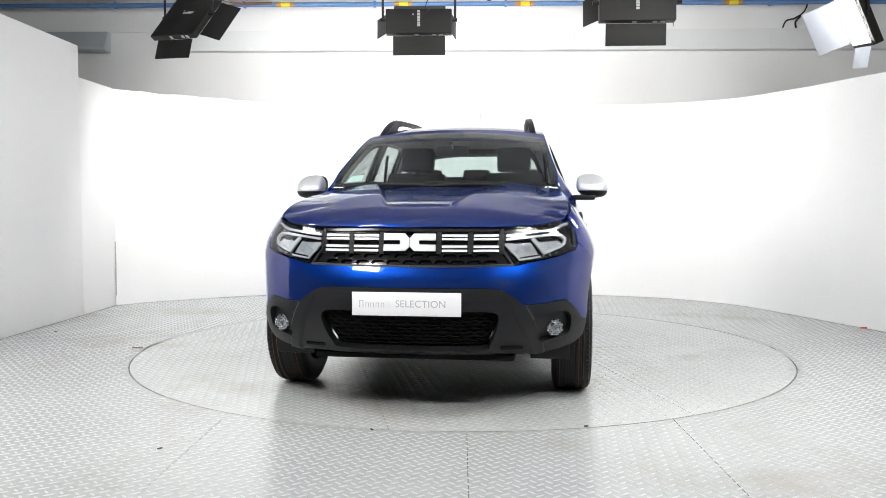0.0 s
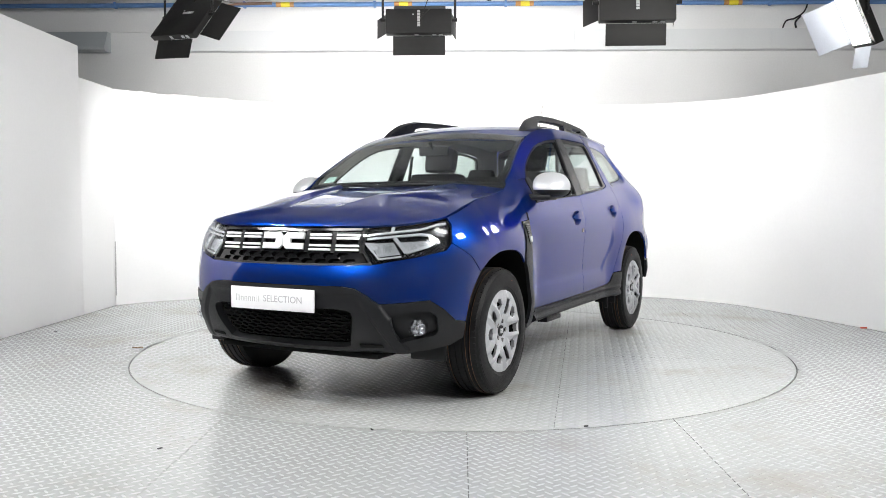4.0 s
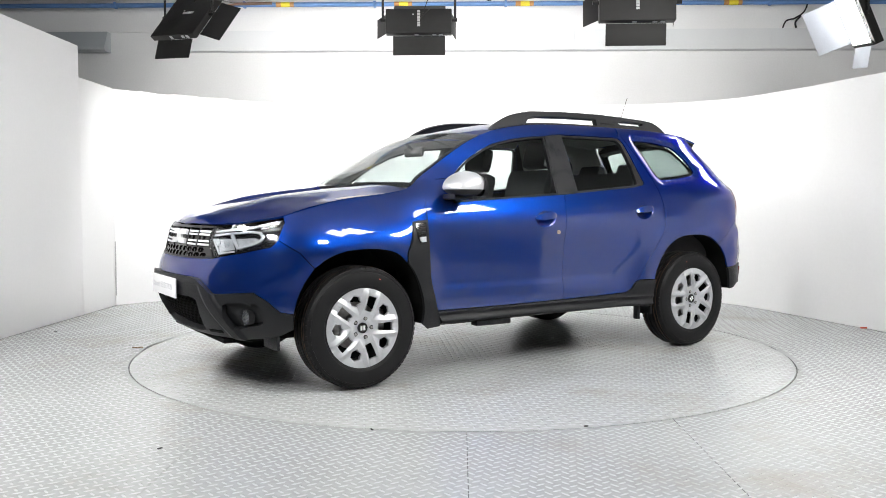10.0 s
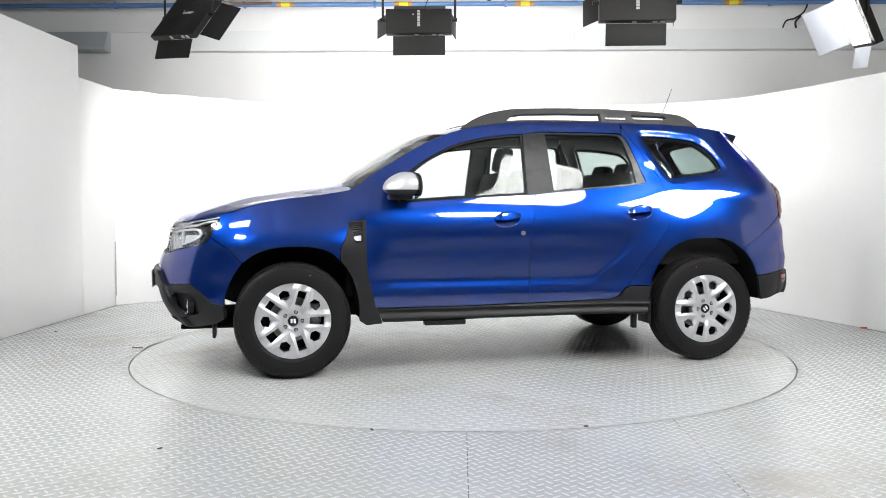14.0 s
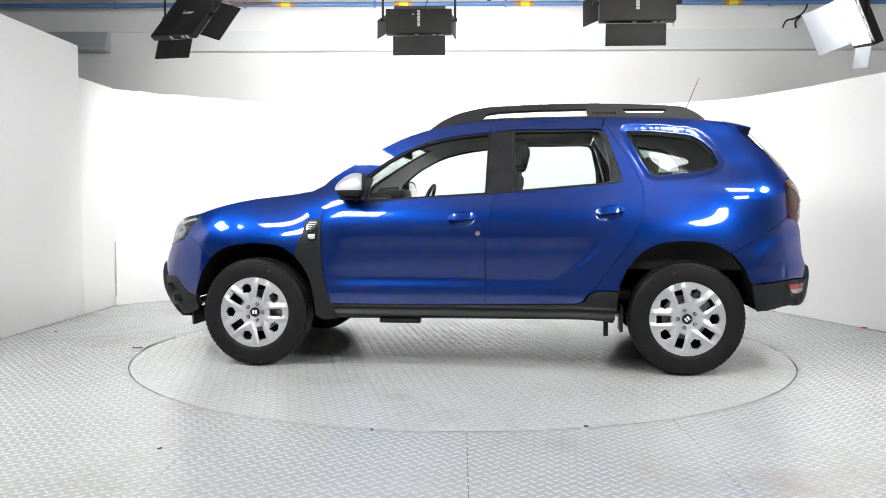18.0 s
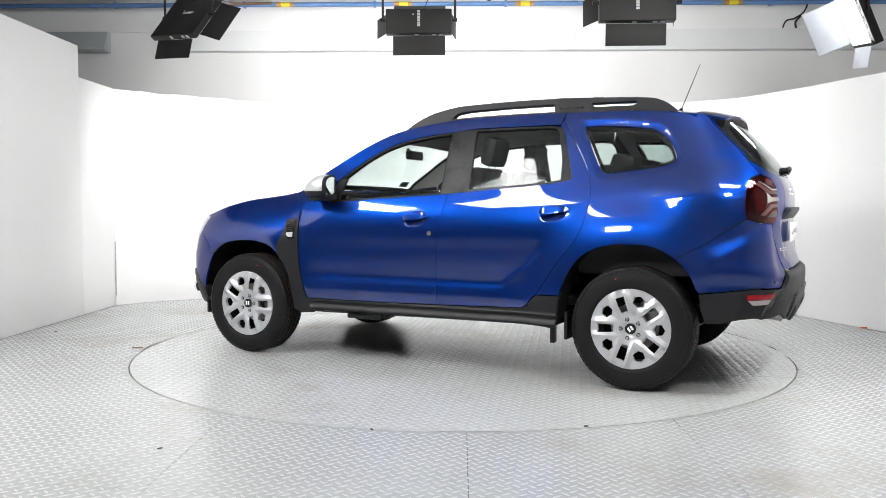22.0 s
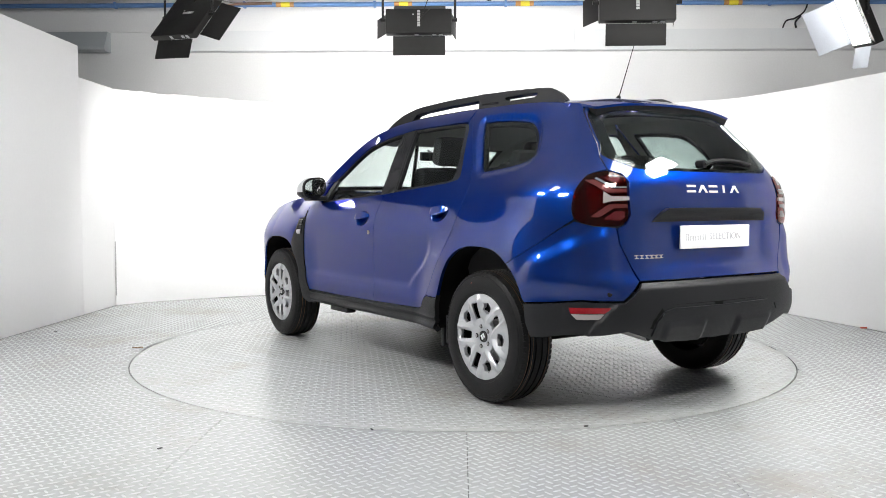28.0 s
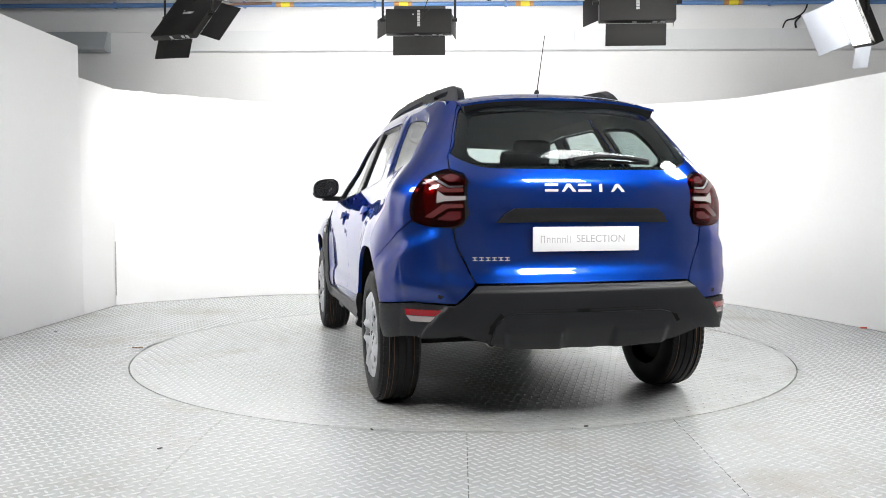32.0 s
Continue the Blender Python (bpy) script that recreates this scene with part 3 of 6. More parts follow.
def lights():
    # panels over the backdrop, turned to the wall, seen from behind
    lab = "black LED panel with barn doors, facing the backdrop"
    a = led_panel(WALL_LIGHT, label=lab, tall=0.225)
    hang(a, (-0.38, 1.70, 2.688), 180, 5, 0)
    b = led_panel(WALL_LIGHT, label=lab)
    hang(b, (1.40, 0.75, 2.61), 178, 5, 0)
    c = led_panel(SIDE_LIGHT, label=lab, doors=(25, 55, 25, 60), tall=0.50, deep=0.06, across=True)
    hang(c, (-2.51, 1.70, 2.74), 150.0, 36.1, -5.0)
    d = led_panel(RIM_LIGHT, label="LED panel with pale open barn doors, lit, aimed across the studio", silver=True, wide=0.46, tall=0.50, side=0.30, doors=(30, 60, 50, 15))
    hang(d, (3.348, 1.2, 2.604), -99.7, 24.3, 7.9, 0.46)
    # panels on the camera's side, turned to the car
    for x, y, yaw in ((-2.0, -4.1, 154), (2.0, -4.1, 206)):
        p = led_panel(CAR_LIGHT, label="black LED panel with barn doors, aimed at the car", wide=0.80, tall=0.58, doors=(80, 55, 70, 70), leaf=0.30)
        hang(p, (x, y, 3.0), yaw, 30, 0, 0.80)
    for x, yaw in ((3.0, 262), (-3.1, 98)):
        p = led_panel(CAR_LIGHT, label="black LED panel with barn doors, aimed at the car", wide=0.80, tall=0.50)
        hang(p, (x, -1.9, 2.9), yaw, 34, 0, 0.80)
    # large flat ceiling panels
    for x in (-2.1, 2.1):
        for y in (-2.7,):
            t = new("ceiling_light", None)
            tagged(t, "large flat white LED ceiling panel", "ceiling light", "ceiling lights")
            part("frame", box((1.30, 0.66, 0.03), (0, 0, 0), 0.004), TRUNKING, t)
            part("diffuser", box((1.22, 0.60, 0.006), (0, 0, -0.015), 0.002), CEIL_LIGHT, t, "glowing white diffuser")
            t.location = (x, y, 3.635)


TABLE = floor_and_table()
walls()
trunking()
services()
lights()


# ---- the car: x forwards, y to its left, z up, origin between the axles on the ground ----
AXLE, HUB = 1.337, 0.336
NF, NR = 2.5, 3.7
XF, XR = 1.45, -1.5
NOSE = curve([0.18, 0.285, 0.374, 0.444, 0.5, 0.57, 0.65, 0.7, 0.756, 0.83, 0.88, 0.92, 0.96, 1.0, 1.05],
             [1.95, 2.04, 2.105, 2.145, 2.163, 2.168, 2.16, 2.145, 2.12, 2.10, 2.09, 2.065, 2.03, 1.98, 1.90])
TAIL = curve([0.25, 0.33, 0.419, 0.505, 0.6, 0.66, 0.70, 0.80, 0.91, 1.0, 1.11, 1.184, 1.26, 1.377, 1.457, 1.52, 1.60],
             [1.96, 2.03, 2.09, 2.12, 2.13, 2.125, 2.105, 2.09, 2.08, 2.085, 2.08, 2.05, 2.01, 1.915, 1.84, 1.78, 1.70])
SIDE = curve([0.20, 0.28, 0.36, 0.42, 0.47, 0.53, 0.65, 0.80, 0.90, 0.96, 1.01, 1.05, 1.09, 1.20, 1.35, 1.50, 1.56, 1.60, 1.64],
             [0.74, 0.80, 0.840, 0.849, 0.861, 0.849, 0.856, 0.863, 0.861, 0.850, 0.834, 0.816, 0.798, 0.752, 0.692, 0.624, 0.590, 0.55, 0.49])
BONNET_EDGE_Z = curve([0.85, 1.1, 1.4, 1.6, 1.75, 1.85, 1.95, 2.0, 2.07], [1.13, 1.092, 1.055, 1.012, 0.965, 0.945, 0.925, 0.918, 0.912])
BONNET_EDGE_Y = curve([0.85, 0.95, 1.2, 1.5, 1.65, 1.75, 1.85, 1.95, 2.0, 2.04, 2.068], [0.71, 0.715, 0.735, 0.757, 0.757, 0.742, 0.69, 0.56, 0.44, 0.28, 0.0])
BONNET_MID = curve([0.90, 1.04, 1.13, 1.28, 1.47, 1.66, 1.87, 1.95, 2.0, 2.04, 2.07], [1.152, 1.135, 1.122, 1.105, 1.08, 1.052, 1.012, 0.985, 0.965, 0.94, 0.912])


SIDE, NOSE, TAIL = eased(SIDE, 0.20, 1.64, 0.032), eased(NOSE, 0.18, 1.05, 0.016), eased(TAIL, 0.25, 1.60, 0.018)
BONNET_MID = eased(BONNET_MID, 0.90, 2.07, 0.012)


def flare(x, z):
    f = 0
    for c, top in ((AXLE, 0.038), (-AXLE, 0.045)):
        r = np.hypot(x - c, (z - HUB) * 0.97)
        f = f + top * (1 - step(0.43, 0.72, r)) * step(0.18, 0.30, z) * (step(0.70, 1.05, x) if c > 0 else 1)
    return f


def width(x, z):
    """Half the car's width at a place on its flank."""
    w = SIDE(z)
    ze, ye = BONNET_EDGE_Z(x), BONNET_EDGE_Y(np.clip(x, 0.85, 1.5))
    fend = 0.866 - (0.866 - ye) * np.clip((z - (ze - 0.30)) / 0.30, 0, 1.15) ** 2
    w = np.where(z > 0.7, w + (fend - w) * step(0.72, 1.15, x) * step(0.70, 0.80, z), w)
    up = step(1.05, 1.3, z)
    w = w * (1 - up * 0.055 * step(-0.2, 0.75, x)) * (1 - up * (0.050 + 0.03 * step(1.3, 1.5, z)) * np.clip((-x - 0.3) / 1.25, 0, 1.3) ** 2)
    w = w + 0.055 * np.exp(-((x + 1.78) / 0.40) ** 2) * np.exp(-((z - 1.15) / 0.16) ** 2)
    w = w + 0.007 * (1 - step(-1.62, -1.35, x)) * step(0.35, 0.6, z) * (1 - step(1.05, 1.25, z))
    # pressed scoop low in the doors
    end = -0.80 + 0.24 * (1 - step(0.52, 0.80, z)) ** 1.3
    w = w - 0.008 * step(0.515, 0.565, z) * (1 - step(0.74, 0.885, z)) * step(end - 0.03, end + 0.03, x) * (1 - step(0.70, 0.88, x))
    return w + flare(x, z)


def quarter(n, a, b):
    """Arc-length table of the rounded quarter in plan."""
    p = np.linspace(0, math.pi / 2, 8000)
    x, y = np.sin(p) ** (2 / n), np.cos(p) ** (2 / n)
    s = np.concatenate([[0], np.cumsum(np.hypot(np.diff(x) * a, np.diff(y) * b))])
    return x, y, s


QF, QR = quarter(NF, 0.66, 0.86), quarter(NR, 0.62, 0.86)
UF, UR = XF + QF[2][-1], XR - QR[2][-1]


def u_front(y, z=0.8):
    return XF + float(np.interp(-abs(y) / float(width(np.array(XF), np.array(z))), -QF[1], QF[2]))


def u_rear(y, z=0.8):
    return XR - float(np.interp(-abs(y) / float(width(np.array(-1.75), np.array(z))), -QR[1], QR[2]))


def skin(u, z):
    """The flank, wrapped round the front and rear corners: u runs along x, then round to the middle."""
    u, z = np.asarray(u, float), np.asarray(z, float)
    x, y = u.copy(), width(u, z)
    f = u > XF
    if f.any():
        s = np.clip(u[f] - XF, 0, QF[2][-1])
        over = u[f] - XF - s
        x[f] = XF + (NOSE(z[f]) - XF) * np.interp(s, QF[2], QF[0])
        y[f] = width(np.full(f.sum(), XF), z[f]) * np.interp(s, QF[2], QF[1]) - over
        # the arch flare runs out along the bumper corner
    r = u < XR
    if r.any():
        s = np.clip(XR - u[r], 0, QR[2][-1])
        over = XR - u[r] - s
        wr = width(np.maximum(u[r], -1.9), z[r])
        x[r] = XR - (TAIL(z[r]) + XR) * np.interp(s, QR[2], QR[0])
        y[r] = wr * np.interp(s, QR[2], QR[1]) - over
    return np.stack([x, y, z], 1)


def nose(s, z):
    """The front seen in one piece: s runs from the middle to the car's left."""
    return skin(UF - np.abs(s), z) * np.stack([np.ones(len(s)), np.where(s < 0, -1.0, 1.0), np.ones(len(s))], 1)


def tail(s, z):
    return skin(UR + np.abs(s), z) * np.stack([np.ones(len(s)), np.where(s < 0, -1.0, 1.0), np.ones(len(s))], 1)


def FY(*pts):
    """Points of the nose given by y and z, as flat coordinates of the nose."""
    return [(math.copysign(UF - u_front(y, z), y), z) for y, z in pts]


def RY(*pts):
    return [(math.copysign(u_rear(y, z) - UR, y), z) for y, z in pts]


def FU(*pts):
    """The same points as coordinates of the flank."""
    return [(u_front(y, z), z) for y, z in pts]


def RU(*pts):
    return [(u_rear(y, z), z) for y, z in pts]


def flip(pts):
    return [(-a, b) for a, b in list(pts)[::-1]]


def x_u(x, z):
    """Flank coordinate of a place at x on the rounded corners."""
    if x > XF:
        return XF + float(np.interp((x - XF) / (float(NOSE(z)) - XF), QF[0], QF[2]))
    if x < XR:
        return XR - float(np.interp((XR - x) / (float(TAIL(z)) + XR), QR[0], QR[2]))
    return x


def XU(*pts):
    return [(x_u(x, z), z) for x, z in pts]


def arch(points):
    return run(points, 5)


ARCH_F = [(1.735, 0.44), (1.715, 0.525), (1.68, 0.605), (1.625, 0.685), (1.551, 0.737), (1.462, 0.768), (1.374, 0.779), (1.268, 0.779), (1.18, 0.766), (1.11, 0.738), (1.04, 0.672), (0.985, 0.58), (0.958, 0.49), (0.945, 0.40), (0.945, 0.33)]
ARCH_R = [(-0.915, 0.33), (-0.925, 0.45), (-0.945, 0.56), (-0.99, 0.65), (-1.055, 0.73), (-1.139, 0.781), (-1.224, 0.803), (-1.33, 0.808), (-1.445, 0.80), (-1.53, 0.766), (-1.605, 0.712), (-1.657, 0.643), (-1.692, 0.557), (-1.712, 0.471), (-1.728, 0.395)]
WAIST = [(0.70, 1.035), (0.631, 1.042), (-0.129, 1.089), (-0.27, 1.10), (-0.83, 1.148), (-0.945, 1.178)]

car = new("car", None)
tagged(car, "blue compact SUV with black cladding and roof rails on the turntable", "car")
L2 = (False, True)


def both(name, outline, mats, label="", **kw):
    return [sheet(name, outline, skin, mats, car, label, mirror=m, **kw) for m in L2]


def cut(a, lo, hi):
    """The run of a curve between two of its points, by index."""
    return list(run(a[lo:hi + 1], 5))


# --- painted flanks ---
BODY = [PAINT, HEADLINER]
A_LINE = [(0.925, 1.135), (0.88, 1.185), (0.70, 1.297), (0.52, 1.400), (0.36, 1.472), (0.24, 1.508), (0.10, 1.535), (-0.03, 1.553), (-0.23, 1.567)]
DOOR_F = [(0.858, 1.150), (0.885, 1.087), (0.903, 0.93), (0.898, 0.65), (0.872, 0.51), (0.842, 0.402)]
SEAM_B = [(-0.233, 1.54), (-0.213, 1.42), (-0.180, 1.09), (-0.148, 0.897), (-0.130, 0.723), (-0.130, 0.409)]
SEAM_R = [(-0.860, 1.54), (-0.915, 1.447), (-1.0, 1.311), (-1.052, 1.208), (-1.081, 1.105), (-1.073, 0.968), (-1.023, 0.83), (-0.888, 0.656), (-0.804, 0.534), (-0.775, 0.500)]
FWIN = [(0.66, 1.185), (0.634, 1.212), (0.506, 1.307), (0.329, 1.398), (0.153, 1.447), (-0.022, 1.473), (-0.145, 1.483)]
RWIN = [(-0.285, 1.498), (-0.78, 1.500), (-0.835, 1.493), (-0.870, 1.46), (-0.939, 1.246), (-0.957, 1.183)]
QWIN = run([(-0.995, 1.478), (-1.02, 1.490), (-1.16, 1.487), (-1.30, 1.473), (-1.41, 1.45), (-1.50, 1.375), (-1.545, 1.30), (-1.53, 1.267), (-1.43, 1.237), (-1.20, 1.211), (-1.145, 1.212), (-1.11, 1.247), (-1.038, 1.386)], 4, True)

ARCH_FU = [(x_u(x, z), z) for x, z in ARCH_F]
ARCH_RU = [(x_u(x, z), z) for x, z in ARCH_R]
WB = [(-0.180, 1.091), (-0.129, 1.089), (0.25, 1.067), (0.631, 1.042), (0.70, 1.037)]

def oval(x, z, a, b, lean=0.0):
    t = np.linspace(0, math.tau, 28, endpoint=False)
    p, q = a * np.sign(np.cos(t)) * np.abs(np.cos(t)) ** 0.8, b * np.sign(np.sin(t)) * np.abs(np.sin(t)) ** 0.8
    return np.stack([x + p, z + q + lean * p], 1)


CUP_F, CUP_R = oval(0.018, 0.935, 0.080, 0.048, -0.12), oval(-0.878, 0.975, 0.080, 0.046, -0.12)
front_door = both("front_door", list(run(DOOR_F, 4)) + [(0.35, 0.402)] + [(-0.130, 0.409)] + list(run(SEAM_B[2:][::-1], 4))[1:]
                  + WB + [(0.685, 1.185), (0.84, 1.172)], [PAINT, TRIM_GREY], th=0.03, h=0.018, holes=[CUP_F])
rear_door = both("rear_door", list(run(SEAM_B[2:], 4)) + [(-0.40, 0.414), (-0.684, 0.422), (-0.72, 0.44), (-0.755, 0.485)] + list(run(SEAM_R[::-1], 4))[1:]
                 + [(-0.84, 1.497), (-0.872, 1.46), (-0.939, 1.246), (-0.957, 1.183), (-0.945, 1.165)]
                 + [(-0.83, 1.146), (-0.27, 1.10)], [PAINT, TRIM_GREY], th=0.03, h=0.018, holes=[CUP_R])
ROOF_SIDE = [(-0.23, 1.567), (-0.565, 1.574), (-0.86, 1.576), (-1.10, 1.574), (-1.28, 1.569), (-1.42, 1.560), (-1.56, 1.545)]
side_frame = both("roof_side", list(run(A_LINE, 4)) + list(run(ROOF_SIDE[:3], 4))[1:] + [(-0.85, 1.54), (-0.84, 1.50), (-0.78, 1.502), (-0.285, 1.500)]
                  + list(run(FWIN[::-1], 4)) + [(0.685, 1.187), (0.845, 1.172), (0.87, 1.14)], BODY, th=0.03)
both("pillar_foot", [(1.02, 1.10), (0.93, 1.145), (0.87, 1.19), (0.78, 1.22), (0.78, 1.05), (1.0, 1.05)], PAINT, "", th=0.004, lift=-0.0015, h=0.02)
LAMP_R = [(0.566, 1.13), (0.583, 1.160), (0.625, 1.176), (0.650, 1.178), (0.768, 1.165), (0.790, 1.10), (0.795, 1.01), (0.775, 0.955), (0.72, 0.928), (0.625, 0.926), (0.583, 0.940), (0.566, 0.98)]
LAMP_RU = run(RU(*LAMP_R[:4]) + XU((-1.926, 1.160), (-1.916, 1.10), (-1.915, 1.01), (-1.928, 0.958)) + RU(*LAMP_R[8:]), 3, True)
fender = both("front_fender", XU((0.935, 1.122), (0.905, 1.142), (0.868, 1.152)) + [p for p in run(DOOR_F[1:4], 4)][:6] + [(0.905, 0.937), (1.003, 0.927), (1.022, 0.84), (1.062, 0.75)]
              + list(run(ARCH_FU[3:11][::-1], 3))[1:] + XU((1.70, 0.765), (1.80, 0.838), (1.785, 0.873), (1.752, 0.928))
              + XU((1.75, 0.962), (1.6, 1.008), (1.45, 1.046), (1.25, 1.073), (1.1, 1.09)), [PAINT, DEEP_BLACK], th=0.012)
QEDGE = dense(np.asarray(QWIN), 0.01)


def window_lip(u, z):
    p = np.stack([u, z], 1)
    d = np.concatenate([np.linalg.norm(p[i:i + 500, None] - QEDGE[None], axis=2).min(1) for i in range(0, len(p), 500)])
    return -0.012 * (1 - step(0.0, 0.045, d))


quarter_panel = both("rear_quarter_panel", list(run(SEAM_R, 4)) + [(-0.80, 0.507), (-0.93, 0.508)] + list(run(ARCH_RU[2:11], 4))[:-2]
                     + [(-1.575, 0.737), (-1.70, 0.799), (x_u(-1.80, 0.868), 0.868)] + XU((-1.923, 0.955), (-1.911, 1.01), (-1.914, 1.10), (-1.922, 1.164)) + RU((0.655, 1.185), (0.628, 1.188), (0.624, 1.25), (0.592, 1.32), (0.557, 1.42), (0.532, 1.49), (0.51, 1.535))
                     + [(-1.62, 1.548)] + ROOF_SIDE[::-1][0:5] + [(-0.86, 1.576)], BODY, th=0.02, h=0.018, holes=[QWIN], bow=window_lip)
def corner_shelf(u, z):
    depth = 0.736 + (-1.575 - u) * 0.40 - z
    return 0.016 * step(0.0, 0.085, np.minimum(depth, 0.945 - z)) * step(0.585, 0.70, z) * step(RU((0.60, 0.80))[0][0], RU((0.60, 0.80))[0][0] + 0.10, u) * (1 - step(-1.80, -1.66, u))


bumper_corner = both("rear_bumper_corner", [(-1.575, 0.736), (-1.70, 0.798), (x_u(-1.80, 0.867), 0.867)] + XU((-1.925, 0.948),) + RU((0.72, 0.925), (0.62, 0.919), (0.612, 0.84), (0.545, 0.67), (0.60, 0.61), (0.635, 0.58), (0.75, 0.583))
                     + XU((-1.968, 0.586), (-1.85, 0.572), (-1.70, 0.558)) + list(run(ARCH_RU[10:13][::-1], 4))[1:], PAINT, th=0.012, h=0.016, bow=corner_shelf)

# --- front ---
LAMP_F = [(0.455, 0.912), (0.56, 0.922), (0.66, 0.934), (0.735, 0.944), (0.768, 0.948), (0.775, 0.925), (0.765, 0.86), (0.735, 0.80), (0.69, 0.772), (0.60, 0.755), (0.53, 0.742), (0.485, 0.765), (0.436, 0.835)]
LAMP_FU = run(FU(*LAMP_F[:3]) + XU((1.80, 0.946), (1.755, 0.949), (1.752, 0.928), (1.785, 0.873), (1.836, 0.803)) + FU(*LAMP_F[8:]), 2, True)
TOPLINE = [(0.0, 0.628), (0.20, 0.629), (0.38, 0.629), (0.44, 0.620), (0.50, 0.585), (0.552, 0.545), (0.62, 0.549), (0.70, 0.556)]
CLAD_SIDE = [(1.92, 0.560), (1.86, 0.515), (1.80, 0.455), (1.735, 0.442)]
half = FY(*TOPLINE) + [(UF - u, z) for u, z in XU(*CLAD_SIDE)]
up = [(UF - u, z) for u, z in XU(ARCH_F[1], ARCH_F[2], (1.627, 0.684), (1.70, 0.764), (1.80, 0.836), (1.836, 0.80))] + FY((0.69, 0.769), (0.60, 0.752), (0.53, 0.738), (0.505, 0.733), (0.25, 0.728), (0, 0.727))
sheet("front_bumper", half + up[:-1] + [up[-1]] + flip(up[:-1]) + flip(half[1:]), nose, PAINT, car, "blue painted front bumper", th=0.012)
low = [(UF - u, z) for u, z in XU((1.725, 0.36), (1.78, 0.325))] + FY((0.70, 0.305), (0.56, 0.288), (0.40, 0.286), (0.0, 0.284))
mouth = run(FY((0.30, 0.520), (0.40, 0.515), (0.428, 0.49), (0.415, 0.43), (0.385, 0.36), (0.36, 0.335), (0.2, 0.328), (0, 0.328)), 3)
clad_bow = lambda s, z: 0.004 + 0.022 * (1 - step(0.588, 0.604, np.abs(s) + (z - 0.45) * 0.52)) * step(0.28, 0.32, z) - 0.010 * (1 - step(0.505, 0.530, np.abs(s) + (z - 0.45) * 0.52)) * (1 - step(0.575, 0.60, z))
fog_hole = run(FY((0.615, 0.365), (0.60, 0.47), (0.625, 0.495), (0.72, 0.505), (0.765, 0.49), (0.77, 0.43), (0.755, 0.39), (0.70, 0.375)), 3, True)
sheet("front_cladding", half + low[:-1] + [low[-1]] + flip(low[:-1]) + flip(half[1:]), nose, CLAD, car, "black grained plastic lower bumper", th=0.036, h=0.014, bow=clad_bow,
      holes=[np.vstack([mouth, flip(mouth[:-1])]), fog_hole, np.array(flip(fog_hole))])
# grille
gr = FY((0.0, 0.916), (0.25, 0.915), (0.448, 0.911), (0.430, 0.835), (0.482, 0.762), (0.503, 0.737), (0.25, 0.731), (0.0, 0.730))
sheet("grille", gr + flip(gr[1:-1]), nose, GLOSS_BLACK, car, "gloss black front grille", th=0.02, lift=-0.03)
sheet("lower_grille", list(mouth) + flip(mouth[1:-1]), nose, DEEP_BLACK, car, "black lower air intake", th=0.01, lift=-0.03)


# --- bonnet, windscreen, roof ---
def bonnet_top(x, y):
    ye, ze = np.maximum(BONNET_EDGE_Y(x), 0.02), BONNET_EDGE_Z(x)
    q = np.clip(np.abs(y) / ye, 0, 1.05)
    z = ze + (BONNET_MID(x) - ze) * (1 - q ** 2.6)
    ay = np.abs(y)
    crease = 0.16 + (1.90 - x) * 0.26
    ridge = step(crease - 0.030, crease + 0.014, ay) * (1 - step(crease + 0.03, crease + 0.42, ay)) * (1 - step(1.55, 1.95, x))
    return np.stack([x, y, z + 0.022 * ridge], 1)


xs = np.array([0.93, 1.1, 1.3, 1.5, 1.65, 1.72, 1.78, 1.84, 1.90, 1.95, 1.99, 2.02, 2.045, 2.062])
bl = [(x, float(BONNET_EDGE_Y(x))) for x in xs]
rear = [(0.95 + 0.10 * (1 - (y / 0.715) ** 2), y) for y in np.linspace(-0.69, 0.69, 15)]
sheet("bonnet", [(x, y) for x, y in bl] + [(2.068, 0.0)] + [(x, -y) for x, y in bl[::-1]] + rear, bonnet_top, [PAINT, DEEP_BLACK], car, "blue bonnet with raised sides and clipped nose edge", th=0.012, h=0.012)
A_X, A_Z = curve([p[1] for p in A_LINE], [p[0] for p in A_LINE]), None
A_W = curve([-0.23, -0.03, 0.10, 0.24, 0.36, 0.52, 0.70, 0.88, 0.925], [1.567, 1.553, 1.535, 1.508, 1.472, 1.40, 1.297, 1.185, 1.135])


def screen(v, w):
    """The windscreen: w goes up the pillars, v from side to side."""
    z = 1.125 + 0.365 * w
    x = A_X(z)
    y = width(x, z) - 0.004
    k = 1 - np.clip(np.abs(v), 0, 1) ** 2.2
    return np.stack([x + (0.095 - 0.025 * w) * k, v * y, z + (0.012 + 0.03 * w) * k], 1)


ws = [(-0.99, 0.0), (0.99, 0.0), (0.99, 0.95), (-0.99, 0.95)]
band = [(-0.94, 0.10), (0.94, 0.10), (0.93, 0.86), (-0.93, 0.86)]
sheet("windscreen", ws, screen, GLASS, car, "clear curved windscreen", th=0.004, gap=0, h=0.04, lift=0.0)
sheet("windscreen_border", ws, screen, MATT_BLACK, car, "black ceramic border of the windscreen", th=0.004, gap=0, h=0.03, lift=-0.008, holes=[np.array(band)])
ROOF_Z = curve([-1.66, -1.56, -1.42, -1.28, -1.10, -0.86, -0.565, -0.23, -0.03, 0.10, 0.24, 0.36, 0.42], [1.525, 1.545, 1.560, 1.569, 1.574, 1.576, 1.574, 1.567, 1.553, 1.535, 1.508, 1.472, 1.448])


